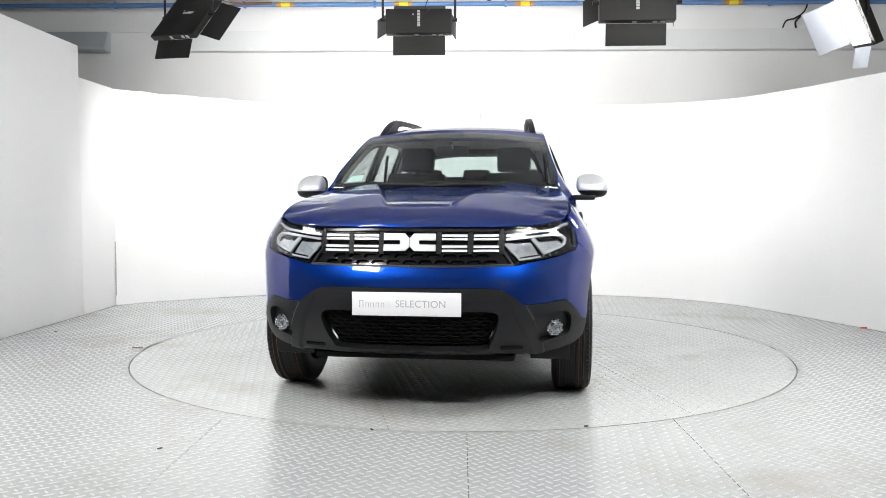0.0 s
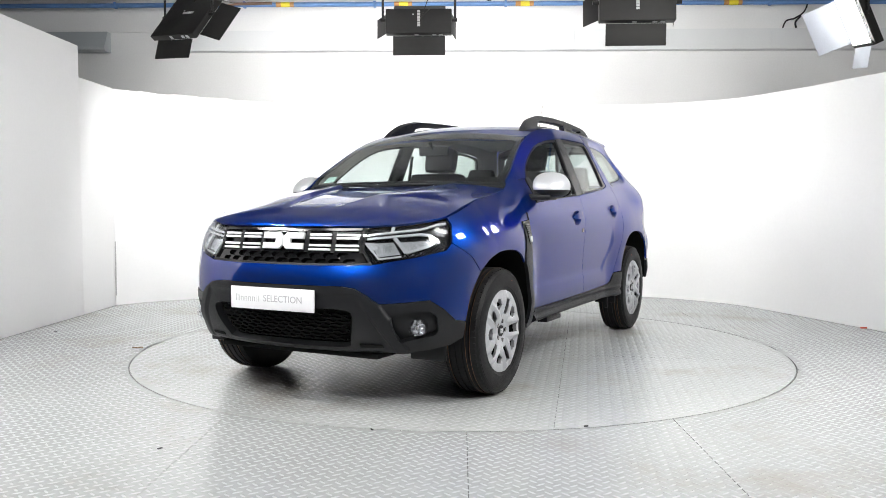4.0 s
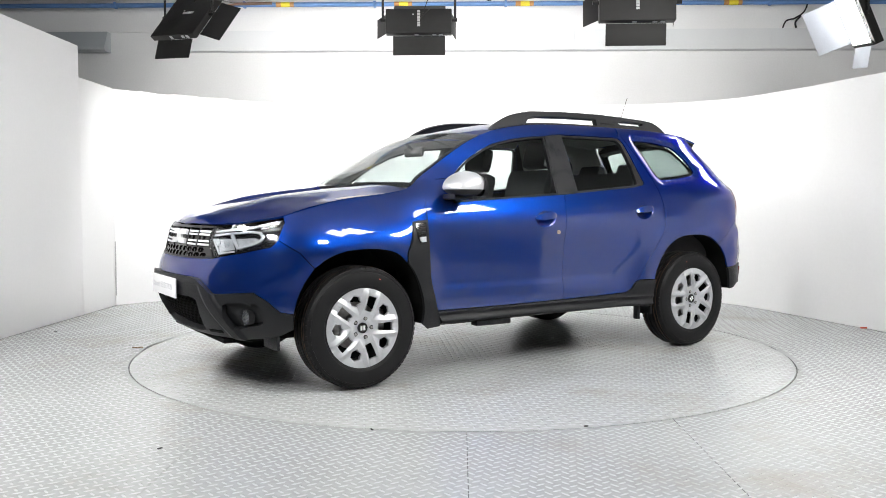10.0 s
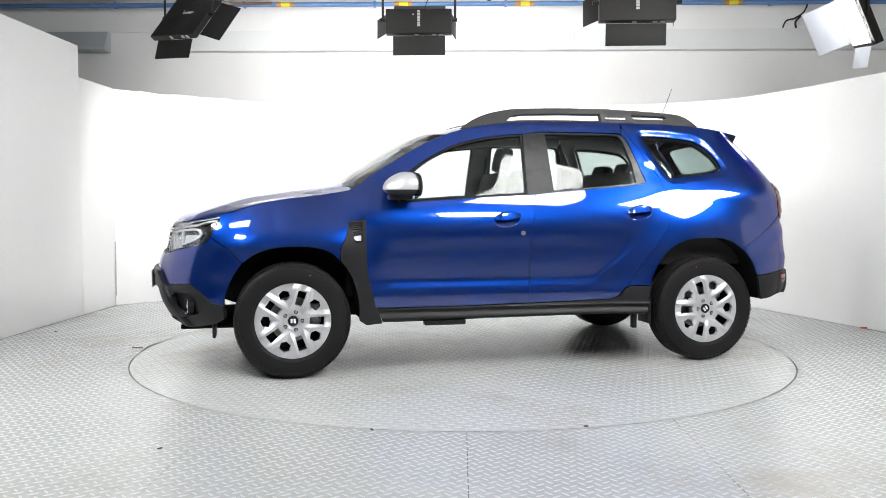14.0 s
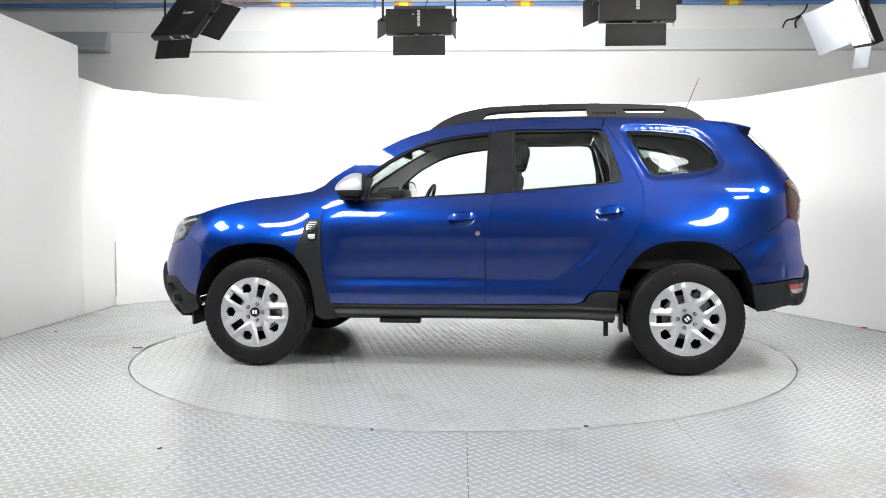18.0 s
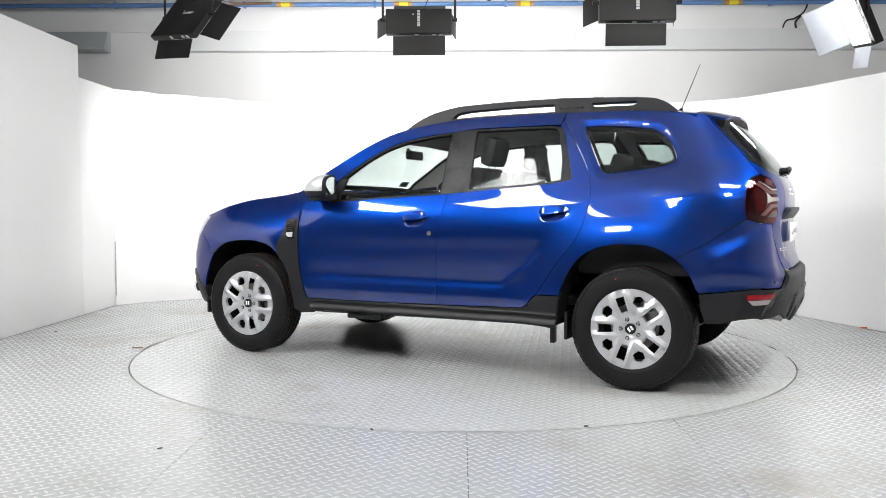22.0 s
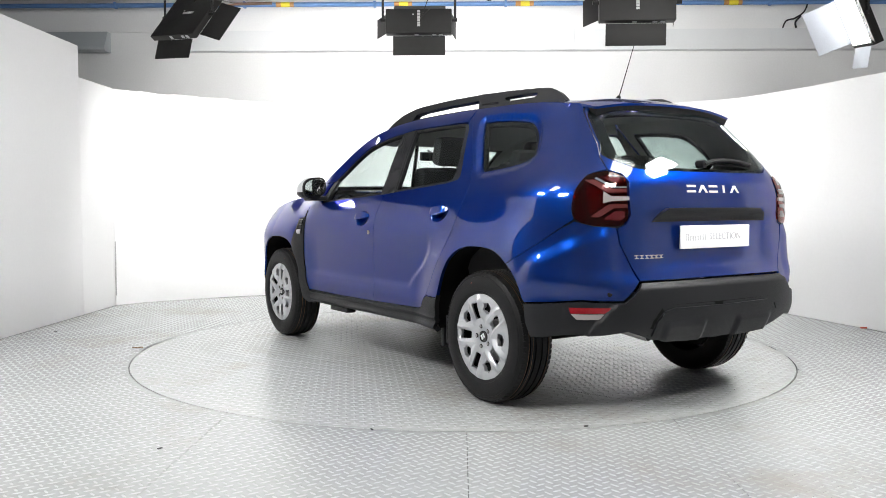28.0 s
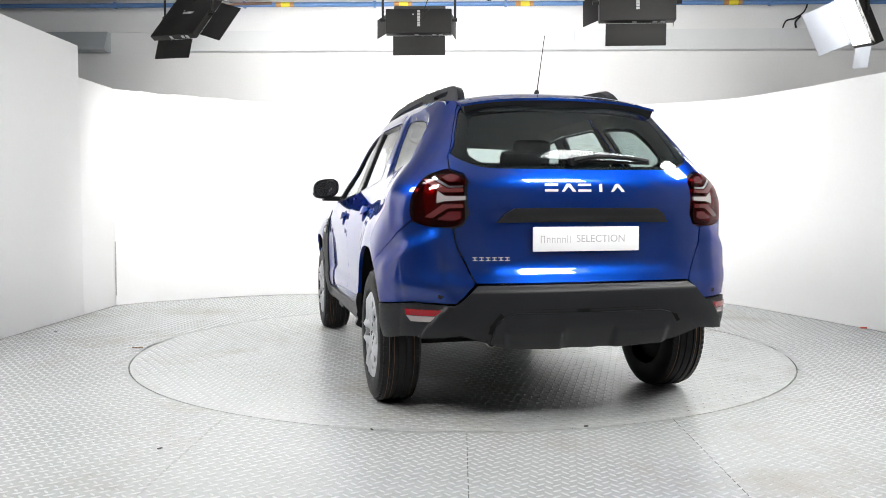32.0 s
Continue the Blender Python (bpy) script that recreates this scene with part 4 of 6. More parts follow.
def roof_top(x, y):
    z = ROOF_Z(x)
    ye = width(np.minimum(x, 0.40), z)
    q = np.clip(np.abs(y) / ye, 0, 1.0)
    return np.stack([x, y, z + (0.040 - 0.006 * (1 - step(-1.66, -1.3, x))) * (1 - q ** 2.4) * (1 - 0.1 * step(0.0, 0.4, x))], 1)


re = [(x, float(width(np.array(x), ROOF_Z(x))) - 0.002) for x in np.linspace(-1.62, 0.36, 22)]
fr = [(0.36 + 0.105 * (1 - (y / 0.61) ** 2.2), y) for y in np.linspace(0.58, 0.0, 8)]
rr = [(-1.61 - 0.02 * (1 - (abs(y) / 0.55) ** 3), y) for y in np.linspace(-0.50, 0.50, 9)]
sheet("roof", re + fr + [(x, -y) for x, y in fr[::-1][1:]] + [(x, -y) for x, y in re[::-1]] + rr, roof_top, BODY, car, "blue roof panel", th=0.03, h=0.04, gap=0.001)

# --- tailgate ---
TG = [(0.0, 0.672), (0.30, 0.672), (0.54, 0.672), (0.608, 0.84), (0.614, 0.916), (0.572, 0.932), (0.550, 0.98), (0.550, 1.13), (0.570, 1.168), (0.625, 1.188), (0.622, 1.25), (0.59, 1.32), (0.555, 1.42), (0.53, 1.49), (0.50, 1.535), (0.25, 1.55), (0, 1.553)]
t1 = RY(*TG)
RG = run(RY((0.0, 1.188), (0.30, 1.189), (0.46, 1.193), (0.54, 1.215), (0.61, 1.262), (0.585, 1.31), (0.552, 1.41), (0.525, 1.48), (0.48, 1.505), (0.25, 1.515), (0.0, 1.518)), 3)
rglass = list(RG) + flip(RG[1:-1])
tg_dent = lambda s, z: -0.012 * (1 - step(0.36, 0.50, np.abs(s))) * step(0.70, 0.76, z) * (1 - step(0.95, 1.0, z))
sheet("tailgate", t1 + flip(t1[1:-1]), tail, BODY, car, "blue tailgate", th=0.02, holes=[np.array(rglass)], bow=tg_dent)
sheet("rear_window", rglass, tail, REAR_GLASS, car, "tinted rear window", th=0.004, gap=0.003, lift=-0.002)
inner = RY((0.0, 1.208), (0.40, 1.210), (0.49, 1.228), (0.540, 1.265), (0.518, 1.36), (0.488, 1.44), (0.45, 1.472), (0.2, 1.482), (0, 1.483))
sheet("rear_window_border", rglass, tail, MATT_BLACK, car, "black border of the rear window", th=0.004, gap=0.003, lift=-0.009, holes=[np.array(inner + flip(inner[1:-1]))])
bt = [(0.0, 0.664), (0.30, 0.664), (0.535, 0.662), (0.60, 0.60), (0.637, 0.573), (0.75, 0.576)]
rc = RY(*bt) + [(u - UR, z) for u, z in XU((-1.968, 0.580), (-1.85, 0.566), (-1.70, 0.552), (-1.712, 0.47), (-1.732, 0.395), (-1.80, 0.40), (-1.90, 0.42))] + RY((0.70, 0.432), (0.60, 0.445), (0.45, 0.40), (0.30, 0.385), (0.0, 0.38))
rclad_bow = lambda s, z: (0.004 + 0.020 * (1 - step(0.618, 0.640, np.abs(s) + (z - 0.60) * 0.8))) * (1 - 0.85 * step(0.632, 0.664, z))
sheet("rear_cladding", rc + flip(rc[1:-1]), tail, CLAD, car, "black grained plastic rear bumper", th=0.02, h=0.014, bow=rclad_bow)

# --- side cladding ---
both("fender_trim", [(1.003, 0.925), (1.022, 0.838), (1.062, 0.748)] + list(run(ARCH_FU[9:], 4))[3:] + [(0.90, 0.30), (0.80, 0.307)] + [(0.835, 0.40)] + list(run(DOOR_F[::-1], 4))[1:14] + [(0.907, 0.935)],
     CLAD, "black plastic fender trim", th=0.02, bow=lambda u, z: 0.008 + 0 * u)
both("sill", [(0.84, 0.398), (0.35, 0.399), (-0.13, 0.406), (-0.684, 0.419), (-0.73, 0.437), (-0.765, 0.485), (-0.80, 0.503), (-0.928, 0.504)] + list(run(ARCH_RU[:3][::-1], 3))[1:-1] + [(-0.90, 0.31), (-0.80, 0.33), (-0.68, 0.331), (0.2, 0.318), (0.70, 0.310), (0.80, 0.312)],
     CLAD, "black plastic sill cladding", th=0.03, h=0.011, bow=lambda u, z: 0.004 + 0.026 * np.exp(-((z - 0.345) / 0.018) ** 2) + 0.010 * np.exp(-((z - 0.392) / 0.010) ** 2))

# --- side windows ---
both("b_pillar_trim", [(-0.131, 1.089), (-0.136, 1.28), (-0.146, 1.485), (-0.287, 1.498), (-0.29, 1.30), (-0.30, 1.10)], PILLAR, "satin black pillar trim", th=0.03, lift=-0.001)
fo = list(run(FWIN[::-1], 4)) + [(0.683, 1.12), (0.683, 1.04), (0.631, 1.044), (-0.133, 1.090), (-0.138, 1.28)]
both("front_window_frame", fo, MATT_BLACK, "", th=0.025, lift=-0.004, gap=0.001, holes=[tidy(fo, 0.014)])
both("front_side_window", tidy(fo, 0.010), GLASS, "clear front door glass", th=0.004, lift=-0.016, gap=0)
ro = [(-0.285, 1.497), (-0.78, 1.499)] + list(run(RWIN[2:], 3)) + [(-0.945, 1.167), (-0.83, 1.148), (-0.298, 1.103), (-0.288, 1.30)]
rg = [(-0.300, 1.484), (-0.77, 1.487), (-0.820, 1.479), (-0.842, 1.45), (-0.882, 1.29), (-0.889, 1.172), (-0.83, 1.161), (-0.313, 1.118)]
both("rear_window_frame", ro, PILLAR, "", th=0.025, lift=-0.004, gap=0.001, holes=[np.array(rg)])
both("rear_side_window", tidy(rg, -0.006), GLASS, "clear rear door glass", th=0.004, lift=-0.016, gap=0)
both("quarter_window", QWIN, REAR_GLASS, "dark rear quarter glass", th=0.004, lift=-0.014, gap=0.003)
both("quarter_window_frame", QWIN, MATT_BLACK, "", th=0.02, lift=-0.020, gap=0.003, holes=[tidy(QWIN, 0.024)])

# --- lamps (shells) ---
both("headlamp", LAMP_FU, LAMP_GLASS, "clear headlamp lens", th=0.004, lift=0.0, h=0.025)
both("headlamp_bowl", LAMP_FU, GLOSS_BLACK, "", th=0.01, lift=-0.030, h=0.03)
both("tail_lamp", LAMP_RU, RED_GLASS, "red tail lamp lens", th=0.004, lift=0.007, h=0.025, gap=0.0, roll=0.004)
both("tail_lamp_body", LAMP_RU, DARK_RED, "", th=0.01, lift=-0.03, h=0.04)


# --- wheels ---
def wheel(at):
    w = new("wheel", None)
    w.parent = car
    w.matrix_basis = Matrix.Translation(at)
    pr = [(0.218, -0.095), (0.223, -0.10), (0.26, -0.108), (0.305, -0.104), (0.328, -0.092), (0.338, -0.075)]
    for g in (-0.055, -0.02, 0.02, 0.055):
        pr += [(0.3425, g - 0.008), (0.3425, g - 0.005), (0.335, g - 0.004), (0.335, g + 0.004), (0.3425, g + 0.005), (0.3425, g + 0.008)]
    pr += [(0.338, 0.075), (0.330, 0.090), (0.318, 0.099), (0.3165, 0.1005), (0.3155, 0.0985), (0.3105, 0.0995), (0.3095, 0.1020), (0.29, 0.106), (0.262, 0.108), (0.240, 0.1045), (0.238, 0.1025), (0.230, 0.1005), (0.223, 0.095), (0.219, 0.085)]
    v, f = lathe(pr, 96)
    mesh_of("tyre", v, f, RUBBER, w, "black rubber tyre", smooth=28)
    # shoulder blocks of the tread
    bm = bmesh.new()
    for k in range(72):
        a = k * math.tau / 72
        for y in (0.079, -0.079):
            m = Matrix.Rotation(a, 3, "Y")
            vs = [bm.verts.new(m @ Vector(c)) for c in ((-0.0095, y - np.sign(y) * 0.011, 0.3398), (0.0095, y - np.sign(y) * 0.011, 0.3398), (0.0095, y + np.sign(y) * 0.010, 0.3350), (-0.0095, y + np.sign(y) * 0.010, 0.3350), (-0.0105, y - np.sign(y) * 0.012, 0.334), (0.0105, y - np.sign(y) * 0.012, 0.334), (0.0105, y + np.sign(y) * 0.013, 0.328), (-0.0105, y + np.sign(y) * 0.013, 0.328))]
            for q in ((0, 1, 2, 3), (0, 4, 5, 1), (1, 5, 6, 2), (2, 6, 7, 3), (3, 7, 4, 0)):
                bm.faces.new([vs[i] for i in q])
    tagged(part("shoulder_tread", bm, RUBBER, w, smooth=0), kind="stuff")
    v, f = lathe([(0.223, 0.082), (0.2225, 0.086), (0.217, 0.086), (0.212, 0.084), (0.205, 0.078), (0.190, 0.06), (0.190, -0.05), (0.06, -0.055), (0.0, -0.055)], 64)
    mesh_of("rim_barrel", v, f, MATT_BLACK, w, "black painted steel rim")
    v, f = lathe([(0.0, 0.02), (0.075, 0.02), (0.08, 0.0), (0.135, -0.005), (0.135, -0.02)], 40)
    mesh_of("brake_disc", v, f, STEEL, w, "grey steel brake disc")
    disc = np.array([(0.2155 * math.cos(a), 0.2155 * math.sin(a)) for a in np.linspace(0, math.tau, 90, endpoint=False)])
    holes = []
    for k in range(5):
        c = k * math.tau / 5
        hexa = [(0.032 * math.cos(t), 0.033 * math.sin(t)) for t in np.arange(6) * math.pi / 3]
        slot = [(-0.041, -0.019), (0.042, -0.024), (0.042, 0.024), (-0.041, 0.019)]
        for pts, r, t in ((hexa, 0.153, c), (slot, 0.134, c + math.pi / 5)):
            holes.append(np.array([((r + p) * math.cos(t) - q * math.sin(t), (r + p) * math.sin(t) + q * math.cos(t)) for p, q in pts]))
    rims = [dense(h, 0.008) for h in holes]
    allrim = np.vstack(rims)

    def face(x, z):
        p = np.stack([x, z], 1)
        d = np.concatenate([np.linalg.norm(p[i:i + 400, None] - allrim[None], axis=2).min(1) for i in range(0, len(p), 400)])
        r, t = np.hypot(x, z), np.arctan2(z, x)
        # ten ridged spokes run beside the slots to the rim, with lower facets between them
        k = t % (math.tau / 5) - math.pi / 5
        side = np.abs(np.abs(r * np.sin(k)) - 0.0375)
        ridge = np.clip(1 - side / 0.025, 0, 1) * np.clip((r - 0.06) / 0.05, 0, 1) * (1 - 0.75 * np.clip((r - 0.192) / 0.023, 0, 1))
        y = 0.075 + 0.013 * np.clip((r - 0.045) / 0.10, 0, 1) + 0.013 * ridge - 0.004 * (1 - np.clip(d / 0.006, 0, 1)) - 0.005 * np.clip((r - 0.180) / 0.036, 0, 1)
        return np.stack([x, y - 0.006 * (1 - step(0.028, 0.05, r)), z], 1)
    cover = sheet("wheel_cover", disc, face, SILVER, w, "silver faceted wheel cover with ten openings", th=0.020, h=0.0040, holes=holes, gap=0.0, roll=0.0, centre=(0, -1, 0), smooth=22)
    cover.data.transform(Matrix.Diagonal((1.03, 1, 1.03, 1)))
    for y in (-0.0625, 0.0375, 0.0625):
        v, f = lathe([(0.3427, y - 0.0014), (0.3429, y - 0.0007), (0.3429, y + 0.0007), (0.3427, y + 0.0014)], 96)
        mesh_of("tread_line", v, f, LINE_BROWN, w, "thin brown marking line on the tread")
    # brake caliper and hub seen through the openings
    part("caliper", box((0.07, 0.05, 0.12), (-0.13, 0.01, 0.03), 0.012), STEEL, w, "cast grey brake caliper")
    part("centre_cap", rod((0, 0.06, 0), (0, 0.0765, 0), 0.030, 32), GLOSS_BLACK, w, "black centre cap")
    bm = box((0.012, 0.003, 0.026), (-0.009, 0.0775, 0), 0.001)
    part("cap_mark", box((0.012, 0.003, 0.026), (0.009, 0.0775, 0), 0.001, bm=bm), BADGE_WHITE, w)
    for k in range(5):
        a = math.pi / 5 + k * math.tau / 5
        x, z = 0.055 * math.cos(a), 0.055 * math.sin(a)
        part("wheel_bolt", rod((x, 0.06, z), (x, 0.0795, z), 0.0085, 6), STEEL, w)
        part("bolt_well", rod((x, 0.06, z), (x, 0.0772, z), 0.0120, 16), MATT_BLACK, w)
    for o in w.children:
        if o.name.split(".")[0] in ("wheel_cover", "centre_cap", "cap_mark", "wheel_bolt", "bolt_well"):
            o.data.transform(Matrix.Translation((0, 0.013, 0)))
    part("paint_dot", rod((-0.10, 0.104, 0.265), (-0.10, 0.1065, 0.265), 0.005, 10), RED_BIT, w, "small red paint dot")
    part("valve", rod((-0.16, 0.08, 0.02), (-0.15, 0.10, 0.02), 0.005, 8), MATT_BLACK, w)
    return w


first = wheel((AXLE, 0.782, 0.3425))
for x, s, spin in ((-AXLE, 1, 37), (AXLE, -1, 20), (-AXLE, -1, 60)):
    copy_thing(first, pose(x, s * 0.782, 0.3425, 0, spin, 0 if s > 0 else 180))

# arch liners and underbody
for name, pts in (("front", ARCH_F), ("rear", ARCH_R)):
    for s in (1, -1):
        p = run(pts, 4)
        c = np.array([AXLE if name == "front" else -AXLE, 0.30])
        wide = p + (p - c) / np.linalg.norm(p - c, axis=1)[:, None] * 0.012
        k = len(p)
        yo = skin(p[:, 0], p[:, 1])[:, 1] - 0.016
        v = [(x, s * y, z) for (x, z), y in zip(wide, yo)] + [(x, s * 0.50, z) for x, z in wide] + [(c[0], s * 0.50, 0.30)]
        f = [(i, i + 1, i + 1 + k, i + k) for i in range(k - 1)] + [(i + k, i + 1 + k, 2 * k) for i in range(k - 1)]
        mesh_of("arch_liner", v, f, DEEP_BLACK, car, smooth=40)
part("underbody", box((2.9, 1.05, 0.08), (0.0, 0, 0.36), 0.03), DEEP_BLACK, car)


# --- door handles, lock, fuel side ---
for cup, x, z in ((CUP_F, 0.018, 0.935), (CUP_R, -0.878, 0.975)):
    both("handle_cup", cup, PAINT, "", th=0.004, gap=-0.002, h=0.012,
         bow=lambda u, w, x=x, z=z: -0.030 * (1 - np.clip(((u - x) / 0.082) ** 2 + ((w - z + 0.12 * (u - x)) / 0.05) ** 2, 0, 1)) - 0.001)
    both("door_handle", oval(x, z + 0.012, 0.088, 0.020, -0.10), PAINT, "blue pull handle", th=0.012, gap=0, h=0.012, lift=0.006,
         bow=lambda u, w, x=x: 0.022 * (1 - np.clip(np.abs(u - x) / 0.088, 0, 1) ** 4))
both("door_lock", oval(-0.081, 0.848, 0.014, 0.013), STEEL, "round steel lock barrel", th=0.006, gap=0, h=0.006, lift=0.005)

# --- vent badge on the fender trim ---
both("fender_vent", [(0.995, 0.915), (0.922, 0.920), (0.928, 0.800), (0.972, 0.796), (0.992, 0.83)], GLOSS_BLACK, "", th=0.012, lift=0.014, h=0.03)
for k in range(5):
    z = 0.852 + k * 0.012
    both("vent_slat", [(0.985, z), (0.934, z + 0.002), (0.934, z + 0.007), (0.985, z + 0.005)], CLAD, "", th=0.006, lift=0.019, gap=0, h=0.03)
both("vent_badge", [(0.984, 0.836), (0.936, 0.842), (0.938, 0.808), (0.968, 0.806), (0.982, 0.818)], MIRROR_SILVER, "silver vent insert", th=0.008, lift=0.022, h=0.02)

# --- roof rails ---
def rail_surf(x, z):
    zz = ROOF_Z(x)
    return np.stack([x, width(x, zz) - 0.050 - 0.035 * (1 - step(-1.4, 0.2, x)) - (z - zz) * 0.25, z], 1)


low_edge = [(x, float(ROOF_Z(x)) - 0.004) for x in np.linspace(-1.46, 0.235, 22)]
top_edge = run([(0.235, 1.506), (0.157, 1.560), (0.049, 1.608), (-0.095, 1.640), (-0.203, 1.650), (-0.562, 1.663), (-0.919, 1.662), (-1.275, 1.646), (-1.363, 1.628), (-1.417, 1.600), (-1.465, 1.562)], 4)
grow = lambda pts: [(x * 1.02 + (0.012 if x > -0.3 else 0.0), 1.026 + (z - 1.026) * 1.02) for x, z in pts]
o1 = [(x, float(ROOF_Z(x)) + 0.008) for x in np.linspace(-0.745, -0.085, 9)] + [(-0.118, 1.600), (-0.203, 1.614), (-0.45, 1.625), (-0.738, 1.629)]
o2 = [(-0.990, 1.603), (-1.205, 1.602), (-1.235, 1.614), (-1.225, 1.626), (-1.10, 1.629), (-0.965, 1.627), (-0.972, 1.612)]
for m in L2:
    rail = sheet("roof_rail", grow(low_edge) + grow(top_edge), rail_surf, CLAD, car, "dark grey roof rail with two openings", th=0.038, h=0.02, gap=0, roll=0.005, holes=[np.array(grow(o1)), np.array(grow(o2))], mirror=m, centre=(0, 0, 1.2))
    for k in range(6):
        sheet("rail_print", [(-0.79 - k * 0.026, 1.607), (-0.79 - k * 0.026, 1.617), (-0.808 - k * 0.026, 1.617), (-0.808 - k * 0.026, 1.607)], rail_surf, GLOSS_BLACK, rail, "", th=0.002, lift=0.001, gap=0, h=0.02, mirror=m, roll=0, centre=(0, 0, 1.2))

# --- door mirrors ---
for s in (1, -1):
    mir = new("door_mirror", None)
    mir.parent = car
    tagged(mir, "door mirror with silver cap and black base")
    c = Vector((0.690, s * 0.915, 1.135))
    for nm, m_, lo, hi in (("mirror_cap", MIRROR_SILVER, -0.022, 1), ("mirror_base", CLAD, -1, -0.022)):
        bm = bmesh.new()
        bmesh.ops.create_uvsphere(bm, u_segments=40, v_segments=24, radius=1)
        for v in bm.verts:
            x, y, z = v.co
            k = lambda a, p: math.copysign(abs(a) ** p, a)
            y2 = k(y, 0.76) * 0.100
            z2 = k(z, 0.84) * (0.085 if z > 0 else 0.064) + 0.012 * (-y * s)
            x2 = k(x, 0.84) * (0.105 if x > 0 else 0.085) - 0.03 * (y * s) - 0.028 * z
            v.co = (max(x2, -0.080 - 0.02 * y * s), y2, z2 * (1 - 0.32 * max(x, 0) ** 1.5) + 0.012 * min(x, 0))
        bmesh.ops.bisect_plane(bm, geom=bm.verts[:] + bm.edges[:] + bm.faces[:], plane_co=(0, 0, hi if nm == "mirror_base" else lo), plane_no=(0, 0, 1), clear_outer=nm == "mirror_base", clear_inner=nm == "mirror_cap")
        for v in bm.verts:
            if nm == "mirror_base":
                v.co *= 0.985
        bmesh.ops.translate(bm, vec=c, verts=bm.verts)
        part(nm, bm, m_, mir)
    # black rim round the glass
    bm = bmesh.new()
    k = 40
    ring = [[], [], []]
    for i in range(k):
        a = i * math.tau / k
        p, q = math.copysign(abs(math.cos(a)) ** 0.7, math.cos(a)), math.copysign(abs(math.sin(a)) ** 0.7, math.sin(a))
        for j, (w, h, d) in enumerate(((0.095, 0.070, -0.062), (0.096, 0.070, -0.082), (0.084, 0.056, -0.084))):
            ring[j].append(bm.verts.new((c.x + d - 0.02 * p, c.y + s * p * w, c.z + 0.010 + q * h - 0.012 * p)))
    for i in range(k):
        for j in (0, 1):
            bm.faces.new((ring[j][i], ring[j][(i + 1) % k], ring[j + 1][(i + 1) % k], ring[j + 1][i]))
    part("mirror_rim", bm, MATT_BLACK, mir)
    bm = bmesh.new()
    bmesh.ops.create_circle(bm, cap_ends=True, segments=32, radius=1)
    for v in bm.verts:
        a, b = v.co.x, v.co.y
        v.co = (-0.083 - 0.02 * a, s * (math.copysign(abs(a) ** 0.7, a) * 0.084), 0.010 + math.copysign(abs(b) ** 0.7, b) * 0.056 - 0.012 * a)
    bmesh.ops.translate(bm, vec=c, verts=bm.verts)
    part("mirror_glass", bm, MIRROR, mir)
    part("mirror_arm", box((0.14, 0.15, 0.036), (0.70, s * 0.860, 1.070), 0.017), CLAD, mir)
both("mirror_sail", [(0.683, 1.042), (0.683, 1.12), (0.655, 1.19), (0.60, 1.20), (0.615, 1.05)], CLAD, "black mirror triangle", th=0.02, lift=0.001)

# --- grille dressing ---
def strip(name, y0, y1, z0, z1, m, lift, label="", th=0.01, surf=nose, conv=FY, h=0.03):
    k = 5
    ys = np.linspace(y0, y1, k)
    return sheet(name, conv(*[(y if abs(y) > 1e-3 else 1e-3, z0) for y in ys]) + conv(*[(y if abs(y) > 1e-3 else 1e-3, z1) for y in ys[::-1]]), surf, m, car, label, th=th, lift=lift, gap=0, h=h, roll=0.002)


for y0, y1 in ((0.156, 0.278), (0.308, 0.428)):
    for s in (1, -1):
        for zc in (0.879, 0.8615, 0.8255, 0.806):
            strip("grille_bar", s * y0, s * y1, zc - 0.0054, zc + 0.0054, BADGE_WHITE, -0.004, "pale satin grille bar")
for y in (0.140, 0.292, 0.442):
    for s in (1, -1):
        strip("grille_post", s * (y - 0.011), s * (y + 0.011), 0.792, 0.905, CLAD, -0.008)
strip("grille_lip", -0.43, 0.43, 0.898, 0.912, GLOSS_BLACK, -0.004)
hexes = []
for r, z in enumerate((0.750, 0.778)):
    for k in range(-8, 9):
        y = (k + 0.5 * (r % 2)) * 0.078
        if abs(y) < 0.425:
            cx = FY((y if abs(y) > 1e-3 else 1e-3, z))[0][0]
            hexes.append(np.array([(cx + a, z + b) for a, b in ((-0.0345, 0), (-0.021, 0.0125), (0.021, 0.0125), (0.0345, 0), (0.021, -0.0125), (-0.021, -0.0125))]))
hb = FY((0.001, 0.733), (0.25, 0.734), (0.478, 0.738), (0.462, 0.768), (0.44, 0.794), (0.25, 0.796), (0.001, 0.797))
sheet("grille_mesh", hb + flip(hb[1:-1]), nose, GLOSS_BLACK, car, "black honeycomb mesh", th=0.012, lift=-0.012, gap=0, h=0.05, holes=hexes)
fr = FY((0.001, 0.728), (0.25, 0.729), (0.505, 0.735), (0.484, 0.765), (0.432, 0.836), (0.450, 0.912))
fi = FY((0.001, 0.737), (0.25, 0.738), (0.490, 0.744), (0.472, 0.766), (0.421, 0.836), (0.438, 0.910))
sheet("grille_frame", fr + fi[::-1], nose, CLAD, car, "", th=0.015, lift=-0.002, gap=0, h=0.03)
sheet("grille_frame", flip(fr + fi[::-1]), nose, CLAD, car, "", th=0.015, lift=-0.002, gap=0, h=0.03)
